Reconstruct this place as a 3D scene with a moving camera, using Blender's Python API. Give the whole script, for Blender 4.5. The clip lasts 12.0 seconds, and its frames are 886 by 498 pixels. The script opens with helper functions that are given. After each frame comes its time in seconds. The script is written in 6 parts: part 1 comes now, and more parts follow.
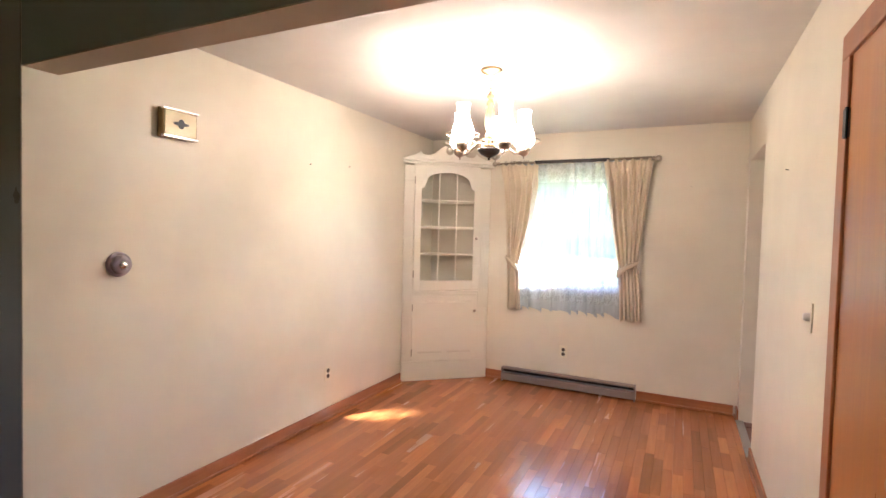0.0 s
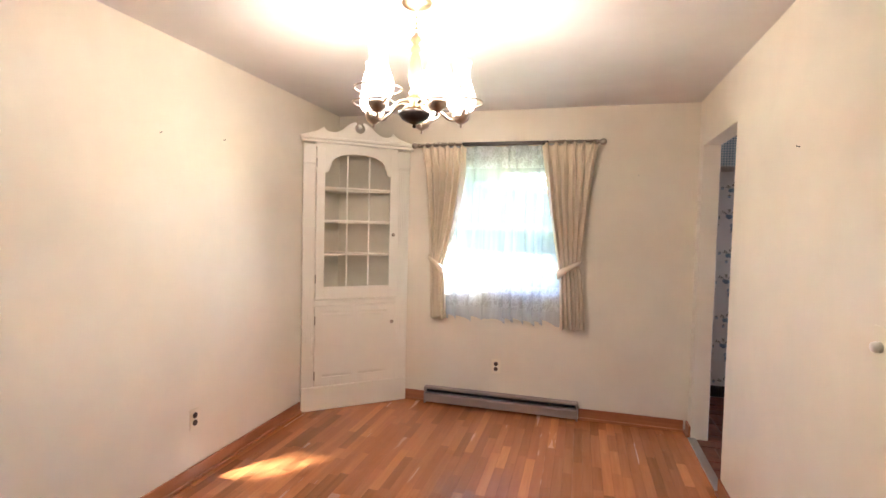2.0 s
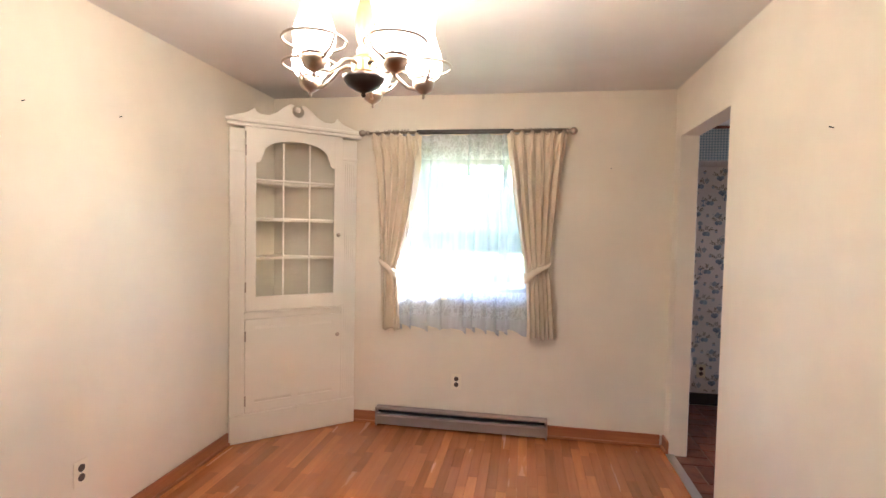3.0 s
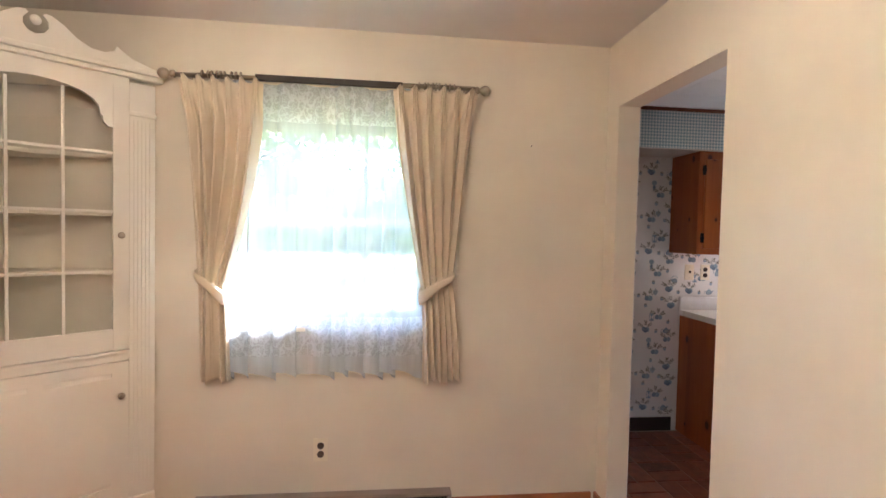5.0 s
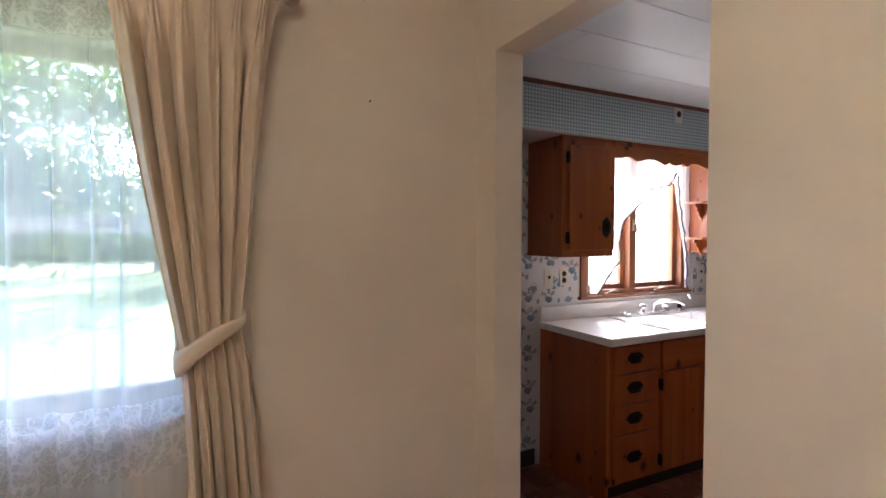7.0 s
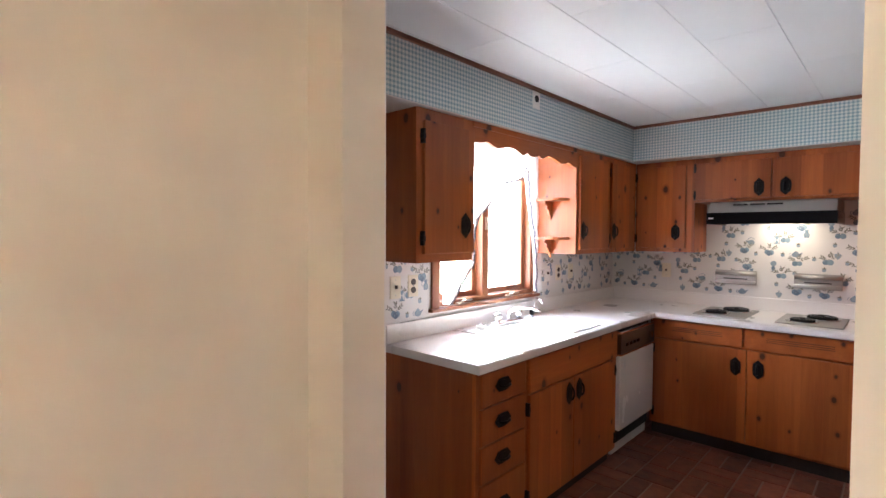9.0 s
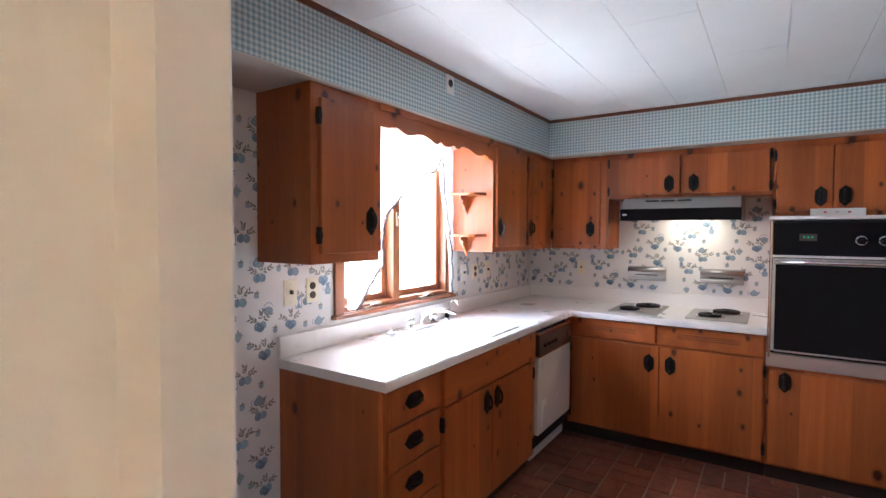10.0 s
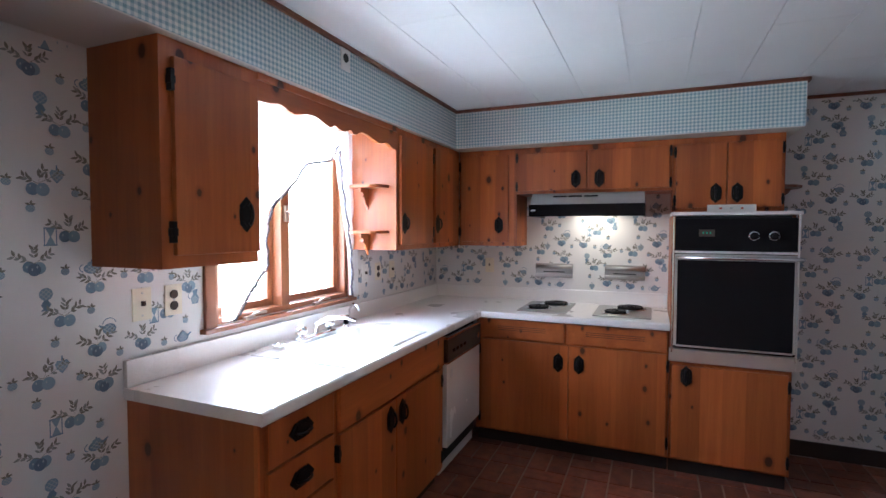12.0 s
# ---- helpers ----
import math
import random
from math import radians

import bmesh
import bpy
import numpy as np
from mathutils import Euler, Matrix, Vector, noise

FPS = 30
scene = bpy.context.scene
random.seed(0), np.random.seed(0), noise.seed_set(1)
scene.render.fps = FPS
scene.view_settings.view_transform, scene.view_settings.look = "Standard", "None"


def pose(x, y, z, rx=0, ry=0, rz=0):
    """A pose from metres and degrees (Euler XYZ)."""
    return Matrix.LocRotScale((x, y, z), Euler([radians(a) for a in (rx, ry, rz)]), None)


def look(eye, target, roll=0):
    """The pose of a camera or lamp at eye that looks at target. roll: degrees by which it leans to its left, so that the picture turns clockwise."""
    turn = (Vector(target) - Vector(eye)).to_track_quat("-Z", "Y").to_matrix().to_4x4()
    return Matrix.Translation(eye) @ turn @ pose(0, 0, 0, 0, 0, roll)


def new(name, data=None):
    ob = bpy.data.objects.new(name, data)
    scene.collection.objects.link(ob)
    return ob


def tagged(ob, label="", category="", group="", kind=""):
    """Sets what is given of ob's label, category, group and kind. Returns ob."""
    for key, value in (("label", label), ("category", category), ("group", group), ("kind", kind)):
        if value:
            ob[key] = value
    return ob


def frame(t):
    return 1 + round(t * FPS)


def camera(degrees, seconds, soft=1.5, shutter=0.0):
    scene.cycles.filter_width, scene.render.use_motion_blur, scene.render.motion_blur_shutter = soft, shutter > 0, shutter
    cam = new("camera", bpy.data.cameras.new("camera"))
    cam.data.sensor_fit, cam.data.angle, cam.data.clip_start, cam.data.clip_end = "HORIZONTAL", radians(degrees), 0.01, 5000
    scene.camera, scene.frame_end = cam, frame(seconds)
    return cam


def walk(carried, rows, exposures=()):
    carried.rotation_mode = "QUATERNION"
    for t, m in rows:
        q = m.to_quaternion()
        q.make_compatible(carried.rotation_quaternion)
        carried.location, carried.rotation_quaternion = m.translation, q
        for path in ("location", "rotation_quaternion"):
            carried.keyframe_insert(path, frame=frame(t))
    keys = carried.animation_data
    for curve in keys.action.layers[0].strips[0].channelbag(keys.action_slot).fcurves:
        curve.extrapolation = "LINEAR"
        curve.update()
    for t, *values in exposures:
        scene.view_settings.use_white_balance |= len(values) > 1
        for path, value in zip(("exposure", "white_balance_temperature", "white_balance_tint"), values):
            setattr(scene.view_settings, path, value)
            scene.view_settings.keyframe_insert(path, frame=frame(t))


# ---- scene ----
cam = camera(83.3, 12.0)
PATH = [
    (0, (2.429, -4.764, 1.471), (1.566, -2.961, 1.4), 1.5),
    (0.5, (2.341, -4.613, 1.47), (1.584, -2.763, 1.395), 1.4),
    (1, (2.243, -4.421, 1.474), (1.571, -2.539, 1.395), 1.4),
    (1.5, (2.184, -4.238, 1.464), (1.568, -2.336, 1.388), 1.3),
    (2, (2.088, -4.021, 1.47), (1.555, -2.095, 1.388), 1.4),
    (2.5, (1.99, -3.804, 1.476), (1.549, -1.854, 1.398), 1.4),
    (3, (1.924, -3.58, 1.468), (1.597, -1.608, 1.387), 1.2),
    (5, (1.749, -2.512, 1.456), (1.982, -0.527, 1.387), 1.3),
    (5.5, (1.767, -2.254, 1.459), (2.14, -0.291, 1.393), 1.2),
    (6, (1.808, -1.973, 1.474), (2.354, -0.051, 1.406), 0.5),
    (6.5, (1.864, -1.725, 1.472), (2.615, 0.128, 1.416), 0.1),
    (7, (1.958, -1.575, 1.47), (2.865, 0.207, 1.413), 0.1),
    (9, (2.304, -0.946, 1.477), (3.772, 0.411, 1.414), 0.3),
    (9.5, (2.418, -0.876, 1.474), (3.999, 0.347, 1.404), 0.2),
    (10, (2.55, -0.814, 1.472), (4.217, 0.289, 1.401), 0.2),
    (10.5, (2.648, -0.782, 1.469), (4.375, 0.224, 1.396), 0.1),
    (11, (2.712, -0.764, 1.47), (4.492, 0.145, 1.395), 0.1),
    (11.5, (2.773, -0.736, 1.471), (4.59, 0.095, 1.392), 0.1),
    (12, (2.812, -0.701, 1.465), (4.653, 0.077, 1.385), 0.1),
]
# exposure follows the film camera as it turns from the lamp-lit room to the windows
EXPOSURES = [(0, 4.15, 5880, 17), (2.5, 4.05, 5850, 17), (5, 3.9, 6020, 16), (5.5, 3.42, 6000, 16), (6.5, 2.92, 5980, 17), (7, 3.15, 6020, 18), (9, 4.2, 5800, 14), (10.5, 4.35, 5350, 12), (12, 4.05, 5150, 10)]
walk(cam, [(t, look(eye, target, roll)) for t, eye, target, roll in PATH], EXPOSURES)

# ---- world and sun ----
SUN = Vector((0.77, 1.25, 1.05)).normalized()      # towards the sun
world = bpy.data.worlds.new("world")
scene.world = world
world.use_nodes = True
wn = world.node_tree.nodes
sky = wn.new("ShaderNodeTexSky")
sky.sky_type, sky.sun_disc = "NISHITA", False
sky.sun_elevation, sky.sun_rotation = math.asin(SUN.z), math.atan2(SUN.x, SUN.y)
world.node_tree.links.new(sky.outputs[0], wn["Background"].inputs[0])
wn["Background"].inputs[1].default_value = 0.15
sun_lamp = bpy.data.lights.new("sun", "SUN")
sun_lamp.energy, sun_lamp.angle, sun_lamp.color = 5.0, radians(0.53), (1.0, 0.95, 0.86)
sun_ob = new("sun", sun_lamp)
sun_ob.matrix_world = look((8, 14, 12), Vector((8, 14, 12)) - SUN)

# ---- sizes ----
W = 2.897            # east wall of the dining room
WK = 3.010           # the same wall on the kitchen side
H = 2.433            # dining ceiling
HK = 2.31            # kitchen ceiling
YK = 0.88            # kitchen window wall
XE = 6.604           # kitchen east wall
HEAD = 2.102         # opening between the rooms
OA, OB = -0.125, -0.915


# ---- materials ----
def mat(name, color, rough=0.5, metal=0.0, spec=0.5):
    m = bpy.data.materials.new(name)
    m.use_nodes = True
    b = m.node_tree.nodes["Principled BSDF"]
    b.inputs["Base Color"].default_value = (*color, 1)
    b.inputs["Roughness"].default_value = rough
    b.inputs["Metallic"].default_value = metal
    b.inputs["Specular IOR Level"].default_value = spec
    return m


class Net:
    """Short hand for building node trees."""

    def __init__(self, m):
        self.m, self.t = m, m.node_tree
        self.b = self.t.nodes.get("Principled BSDF")

    def node(self, kind, operation="", data_type="", blend_type="", feature="", noise_dimensions=""):
        n = self.t.nodes.new(kind)
        if operation:
            n.operation = operation
        if data_type:
            n.data_type = data_type
        if blend_type:
            n.blend_type = blend_type
        if feature:
            n.feature = feature
        if noise_dimensions:
            n.noise_dimensions = noise_dimensions
        return n

    def link(self, a, b):
        self.t.links.new(a, b)

    def put(self, value, socket):
        if hasattr(value, "is_output"):
            self.link(value, socket)
        else:
            socket.default_value = value

    def math(self, op, a, b=0.0, c=0.0):
        n = self.node("ShaderNodeMath", operation=op)
        for s, v in zip(n.inputs, (a, b, c)):
            self.put(v, s)
        return n.outputs[0]

    def coord(self, scale=(1, 1, 1)):
        n = self.node("ShaderNodeNewGeometry")
        mp = self.node("ShaderNodeMapping")
        mp.inputs["Scale"].default_value = scale
        self.link(n.outputs["Position"], mp.inputs["Vector"])
        return mp.outputs[0]

    def noise(self, vec, scale, detail=3.0, rough=0.55):
        n = self.node("ShaderNodeTexNoise")
        self.link(vec, n.inputs["Vector"])
        n.inputs["Scale"].default_value = scale
        n.inputs["Detail"].default_value = detail
        n.inputs["Roughness"].default_value = rough
        return n.outputs["Fac"]

    def ramp(self, fac, stops):
        n = self.node("ShaderNodeValToRGB")
        e = n.color_ramp.elements
        while len(e) < len(stops):
            e.new(0.5)
        for el, (p, c) in zip(e, stops):
            el.position = p
            el.color = (*c, 1) if not isinstance(c, (int, float)) else (c, c, c, 1)
        self.link(fac, n.inputs[0])
        return n.outputs[0]

    def mix(self, fac, a, b, blend="MIX"):
        n = self.node("ShaderNodeMix", data_type="RGBA", blend_type=blend)
        for s, v in ((n.inputs[0], fac), (n.inputs[6], a), (n.inputs[7], b)):
            if isinstance(v, tuple):
                v = (*v, 1)
            self.put(v, s)
        return n.outputs[2]

    def bump(self, height, strength=0.2, distance=0.002):
        n = self.node("ShaderNodeBump")
        n.inputs["Strength"].default_value = strength
        n.inputs["Distance"].default_value = distance
        self.link(height, n.inputs["Height"])
        self.link(n.outputs[0], self.b.inputs["Normal"])

    def color(self, value):
        self.link(value, self.b.inputs["Base Color"])

    def rough(self, value):
        self.link(value, self.b.inputs["Roughness"])


def paint(name, color, rough=0.55, stain=0.06, bump=0.12):
    m = mat(name, color, rough)
    n = Net(m)
    v = n.coord()
    big = n.noise(v, 1.3, 4)
    fine = n.noise(v, 260, 2)
    dark = tuple(c * (1 - stain * 2) for c in color)
    n.color(n.mix(n.ramp(big, [(0.35, 0.0), (0.7, 1.0)]), color, dark))
    n.rough(n.math("ADD", n.math("MULTIPLY", n.noise(v, 5, 3), 0.15), rough - 0.07))
    n.bump(n.math("ADD", fine, n.math("MULTIPLY", n.noise(v, 30, 2), 0.6)), bump, 0.0012)
    return m


def wood(name, light, dark, rough=0.38, along="z", board=0.0, knots=False, scale=1.0, per_piece=False, island=False):
    """Wood with grain along an axis; boards of a width; knots."""
    m = mat(name, light, rough)
    n = Net(m)
    stretch = {"z": (1, 1, 0.06), "y": (1, 0.06, 1), "x": (0.06, 1, 1)}[along]
    v = n.coord(stretch)
    plain = n.coord()
    if per_piece:
        pick = n.node("ShaderNodeNewGeometry").outputs["Random Per Island"] if island else n.node("ShaderNodeObjectInfo").outputs["Random"]
        shift = n.node("ShaderNodeVectorMath", operation="ADD")
        comb = n.node("ShaderNodeCombineXYZ")
        for i in range(3):
            n.put(n.math("MULTIPLY", pick, 17.0 + 9 * i), comb.inputs[i])
        n.link(v, shift.inputs[0])
        n.link(comb.outputs[0], shift.inputs[1])
        v = shift.outputs[0]
    warp = n.noise(v, 9 * scale, 4, 0.6)
    lines = n.noise(v, 60 * scale, 5, 0.7)
    grain = n.math("ADD", n.math("MULTIPLY", warp, 0.65), n.math("MULTIPLY", lines, 0.35))
    col = n.ramp(grain, [(0.32, dark), (0.52, tuple((a + b) / 2 for a, b in zip(light, dark))), (0.68, light)])
    if per_piece:
        tone = n.ramp(pick, [(0.0, 0.70), (0.25, 0.92), (0.7, 1.06), (1.0, 1.36)])
        col = n.mix(1.0, col, tone, "MULTIPLY")
    if board:
        sep = n.node("ShaderNodeSeparateXYZ")
        n.link(plain, sep.inputs[0])
        u = n.math("ADD", sep.outputs[0], sep.outputs[1]) if along == "z" else sep.outputs[2]
        cell = n.math("FLOOR", n.math("DIVIDE", u, board))
        wn_ = n.node("ShaderNodeTexWhiteNoise", noise_dimensions="1D")
        n.link(cell, wn_.inputs["W"])
        tone = n.ramp(wn_.outputs["Value"], [(0.0, 0.70), (0.5, 0.98), (1.0, 1.26)])
        col = n.mix(1.0, col, tone, "MULTIPLY")
    if knots:
        vor = n.node("ShaderNodeTexVoronoi", feature="F1")
        vor.voronoi_dimensions = "2D"
        sk = n.node("ShaderNodeSeparateXYZ")
        n.link(plain, sk.inputs[0])
        flat = n.node("ShaderNodeCombineXYZ")
        n.put(n.math("ADD", sk.outputs[0], n.math("MULTIPLY", sk.outputs[1], 1.07)), flat.inputs[0])
        n.put(n.math("MULTIPLY", sk.outputs[2], 0.72), flat.inputs[1])
        n.link(flat.outputs[0], vor.inputs["Vector"])
        vor.inputs["Scale"].default_value = 7.5
        hole = n.math("ADD", vor.outputs["Distance"], n.math("MULTIPLY", n.noise(plain, 40, 2), 0.05))
        sepc = n.node("ShaderNodeSeparateColor")
        n.link(vor.outputs["Color"], sepc.inputs[0])
        gate = n.math("GREATER_THAN", sepc.outputs[0], 0.52)
        size = n.math("MULTIPLY", n.math("ADD", n.math("POWER", sepc.outputs[1], 2.0), 0.45), 1.15)
        hole = n.math("DIVIDE", hole, size)
        halo = n.ramp(hole, [(0.12, 0.75), (0.21, 0.0)])
        col = n.mix(n.math("MULTIPLY", halo, gate), col, (0.20, 0.042, 0.009))
        spot = n.ramp(hole, [(0.10, 1.0), (0.125, 0.0)])
        col = n.mix(n.math("MULTIPLY", spot, n.math("MULTIPLY", gate, 0.92)), col, (0.045, 0.011, 0.004))
    n.color(col)
    n.rough(n.math("ADD", n.math("MULTIPLY", warp, 0.25), rough - 0.1))
    n.b.inputs["Coat Weight"].default_value = 0.3 if not knots else 0.06
    n.b.inputs["Coat Roughness"].default_value = 0.14
    n.bump(lines, 0.12, 0.001)
    return m


CREAM = paint("cream_wall_paint", (0.80, 0.725, 0.595), 0.42)
CEIL = paint("ceiling_paint", (0.77, 0.73, 0.69), 0.7)
WHITE = paint("white_enamel", (0.87, 0.83, 0.73), 0.32, 0.03, 0.05)
CABINSIDE = paint("cabinet_lining", (0.85, 0.80, 0.67), 0.5, 0.05)
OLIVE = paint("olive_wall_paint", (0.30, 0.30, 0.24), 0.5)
BROWNWALL = paint("taupe_wall_paint", (0.33, 0.27, 0.21), 0.3)
OAK = wood("oak_strip", (0.51, 0.182, 0.058), (0.33, 0.106, 0.031), 0.21, "y", per_piece=True)
OAKREST = wood("oak_strip_joined", (0.51, 0.182, 0.058), (0.33, 0.106, 0.031), 0.21, "y", per_piece=True, island=True)
FIR = wood("stained_fir_trim", (0.46, 0.17, 0.065), (0.29, 0.09, 0.032), 0.38, "y")
FIRX = wood("stained_fir_trim_x", (0.46, 0.17, 0.065), (0.29, 0.09, 0.032), 0.38, "x")
FIRZ = wood("stained_fir_upright", (0.50, 0.19, 0.075), (0.33, 0.105, 0.038), 0.38, "z")
BIRCH = wood("birch_door_veneer", (0.56, 0.25, 0.085), (0.42, 0.155, 0.048), 0.3, "z")
PINE = wood("knotty_pine", (0.49, 0.138, 0.027), (0.29, 0.067, 0.0115), 0.34, "z", 0.115, True)
PINEX = wood("knotty_pine_rail", (0.46, 0.128, 0.025), (0.28, 0.064, 0.011), 0.34, "x", 0, True)
KWOOD = wood("brown_window_wood", (0.30, 0.105, 0.036), (0.19, 0.06, 0.02), 0.4, "z")
DULL = mat("dull_steel", (0.42, 0.41, 0.395), 0.4, 1.0)
IRON = mat("black_iron", (0.012, 0.012, 0.013), 0.42, 0.6)
CHROME = mat("chrome", (0.82, 0.83, 0.84), 0.12, 1.0)
STEEL = mat("brushed_steel", (0.58, 0.575, 0.56), 0.42, 1.0)
PEWTER = mat("pewter", (0.46, 0.39, 0.32), 0.3, 1.0)
BRASS = mat("antique_brass", (0.34, 0.25, 0.14), 0.35, 1.0)
GOLD = mat("gilt_trim", (0.80, 0.55, 0.18), 0.25, 1.0)
BLACK = mat("black_gloss", (0.010, 0.009, 0.010), 0.12, 0.0, 0.10)
DARK = mat("dark_void", (0.01, 0.01, 0.01), 0.7)
IVORY = mat("ivory_plastic", (0.78, 0.71, 0.56), 0.35)
WPLAST = mat("white_plastic", (0.78, 0.77, 0.73), 0.35)
BROWNP = mat("brown_plastic", (0.05, 0.03, 0.02), 0.35)
HEATER = paint("heater_enamel", (0.30, 0.225, 0.195), 0.4, 0.08, 0.05)
RUBBER = paint("dark_vinyl_base", (0.025, 0.018, 0.016), 0.4, 0.1, 0.05)
WDARK = mat("dark_green_digits", (0.02, 0.30, 0.16), 0.4)
Net(WDARK).b.inputs["Emission Color"].default_value = (0.1, 0.9, 0.5, 1)
Net(WDARK).b.inputs["Emission Strength"].default_value = 0.015

LAMINATE = mat("white_laminate", (0.80, 0.78, 0.76), 0.28)
_n = Net(LAMINATE)
_v = _n.coord()
_n.color(_n.mix(_n.ramp(_n.noise(_v, 420, 2), [(0.42, 0.0), (0.6, 1.0)]), (0.76, 0.73, 0.71), (0.84, 0.82, 0.80)))
_n.rough(_n.math("ADD", _n.math("MULTIPLY", _n.noise(_v, 4, 3), 0.2), 0.2))

PAPER = mat("wallpaper_ground", (0.76, 0.72, 0.66), 0.6)
_n = Net(PAPER)
_v = _n.coord()
_n.color(_n.mix(_n.noise(_v, 2, 4), (0.77, 0.75, 0.73), (0.69, 0.665, 0.64)))
_n.bump(_n.noise(_v, 300, 2), 0.08, 0.0008)
PRINTS = [paint("print_" + nm, c, 0.6, 0.12, 0.02) for nm, c in (
    ("slate_blue", (0.20, 0.29, 0.39)), ("pale_blue", (0.27, 0.38, 0.48)), ("olive_leaf", (0.23, 0.22, 0.18)), ("deep_blue", (0.15, 0.21, 0.30)), ("lattice", (0.44, 0.50, 0.55)), ("grey_leaf", (0.31, 0.32, 0.30)))]

GINGHAM = mat("blue_gingham_paper", (0.5, 0.6, 0.7), 0.6)
_n = Net(GINGHAM)
_v = _n.coord()
_s = _n.node("ShaderNodeSeparateXYZ")
_n.link(_v, _s.inputs[0])
_u = _n.math("ADD", _s.outputs[0], _s.outputs[1])


def _stripe(x, period):
    return _n.math("LESS_THAN", _n.math("FRACT", _n.math("DIVIDE", x, period)), 0.5)


_c = _n.math("MULTIPLY", _n.math("ADD", _stripe(_u, 0.021), _stripe(_s.outputs[2], 0.021)), 0.5)
_n.color(_n.ramp(_c, [(0.0, (0.70, 0.73, 0.70)), (0.5, (0.43, 0.54, 0.57)), (1.0, (0.23, 0.36, 0.41))]))

TILECEIL = paint("ceiling_plank", (0.82, 0.86, 0.88), 0.5, 0.03, 0.15)
def brick_tile(name, island):
    m = mat(name, (0.22, 0.075, 0.045), 0.32)
    n = Net(m)
    v = n.coord()
    pick = n.node("ShaderNodeNewGeometry").outputs["Random Per Island"] if island else n.node("ShaderNodeObjectInfo").outputs["Random"]
    col = n.mix(n.ramp(n.noise(v, 14, 5), [(0.35, 0.0), (0.7, 1.0)]), (0.25, 0.078, 0.042), (0.13, 0.042, 0.027))
    n.color(n.mix(1.0, col, n.ramp(pick, [(0.0, 0.65), (1.0, 1.3)]), "MULTIPLY"))
    n.rough(n.math("ADD", n.math("MULTIPLY", n.noise(v, 25, 3), 0.3), 0.2))
    n.bump(n.noise(v, 60, 4), 0.35, 0.002)
    return m


BRICK, BRICKREST = brick_tile("red_brick_tile", False), brick_tile("red_brick_tile_joined", True)
GROUT = paint("grout", (0.35, 0.28, 0.22), 0.8, 0.15, 0.3)

LINEN = mat("beige_curtain_cloth", (0.62, 0.50, 0.34), 0.75)
_n = Net(LINEN)
_v = _n.coord()
_n.color(_n.mix(_n.noise(_n.coord((1, 1, 0.15)), 20, 4), (0.76, 0.655, 0.50), (0.66, 0.555, 0.41)))
_n.bump(_n.noise(_v, 500, 2), 0.15, 0.0008)
_n.b.inputs["Sheen Weight"].default_value = 0.3


def sheer(name, tint, open_share, lace=False):
    """Net cloth: part of the light goes straight through, the rest is scattered."""
    m = bpy.data.materials.new(name)
    m.use_nodes = True
    n = Net(m)
    n.t.nodes.remove(n.b)
    out = n.t.nodes["Material Output"]
    clear = n.node("ShaderNodeBsdfTransparent")
    clear.inputs[0].default_value = (0.89, 0.97, 1.0, 1)
    dif = n.node("ShaderNodeBsdfDiffuse")
    tra = n.node("ShaderNodeBsdfTranslucent")
    dif.inputs[0].default_value = tra.inputs[0].default_value = (*tint, 1)
    cloth = n.node("ShaderNodeMixShader")
    cloth.inputs[0].default_value = 0.55
    n.link(dif.outputs[0], cloth.inputs[1])
    n.link(tra.outputs[0], cloth.inputs[2])
    both = n.node("ShaderNodeMixShader")
    fac = n.math("ADD", n.math("MULTIPLY", n.noise(n.coord((1, 1, 0.1)), 25, 3), 0.25), 1 - open_share - 0.12)
    if lace:
        v = n.coord()
        sep = n.node("ShaderNodeSeparateXYZ")
        n.link(v, sep.inputs[0])
        z = sep.outputs[2]
        band = n.math("MAXIMUM", n.math("LESS_THAN", z, 1.03), n.math("GREATER_THAN", z, 1.96))
        hem = n.math("GREATER_THAN", z, 0.84)
        curl = n.math("ABSOLUTE", n.math("SUBTRACT", n.noise(n.coord((1, 1, 0.75)), 26, 2, 0.5), 0.5))
        sprig = n.math("ABSOLUTE", n.math("SUBTRACT", n.noise(n.coord((1, 1, 1.3)), 60, 2, 0.5), 0.5))
        flower = n.math("MAXIMUM", n.ramp(curl, [(0.02, 1.0), (0.06, 0.0)]), n.ramp(sprig, [(0.01, 0.8), (0.05, 0.0)]))
        fac = n.math("ADD", fac, n.math("MULTIPLY", n.math("MULTIPLY", band, hem), n.math("ADD", n.math("MULTIPLY", flower, 0.17), 0.03)))
        fac = n.math("ADD", fac, n.math("MULTIPLY", n.math("LESS_THAN", z, 0.84), 0.12))
    n.put(n.math("MINIMUM", fac, 0.97), both.inputs[0])
    n.link(clear.outputs[0], both.inputs[1])
    n.link(cloth.outputs[0], both.inputs[2])
    n.link(both.outputs[0], out.inputs[0])
    return m


SHEER = sheer("white_sheer_voile", (0.82, 0.88, 0.96), 0.58, True)
RUFFLE = sheer("white_ruffled_voile", (0.92, 0.91, 0.90), 0.16)
EDGING = mat("dark_curtain_edging", (0.10, 0.09, 0.10), 0.8)

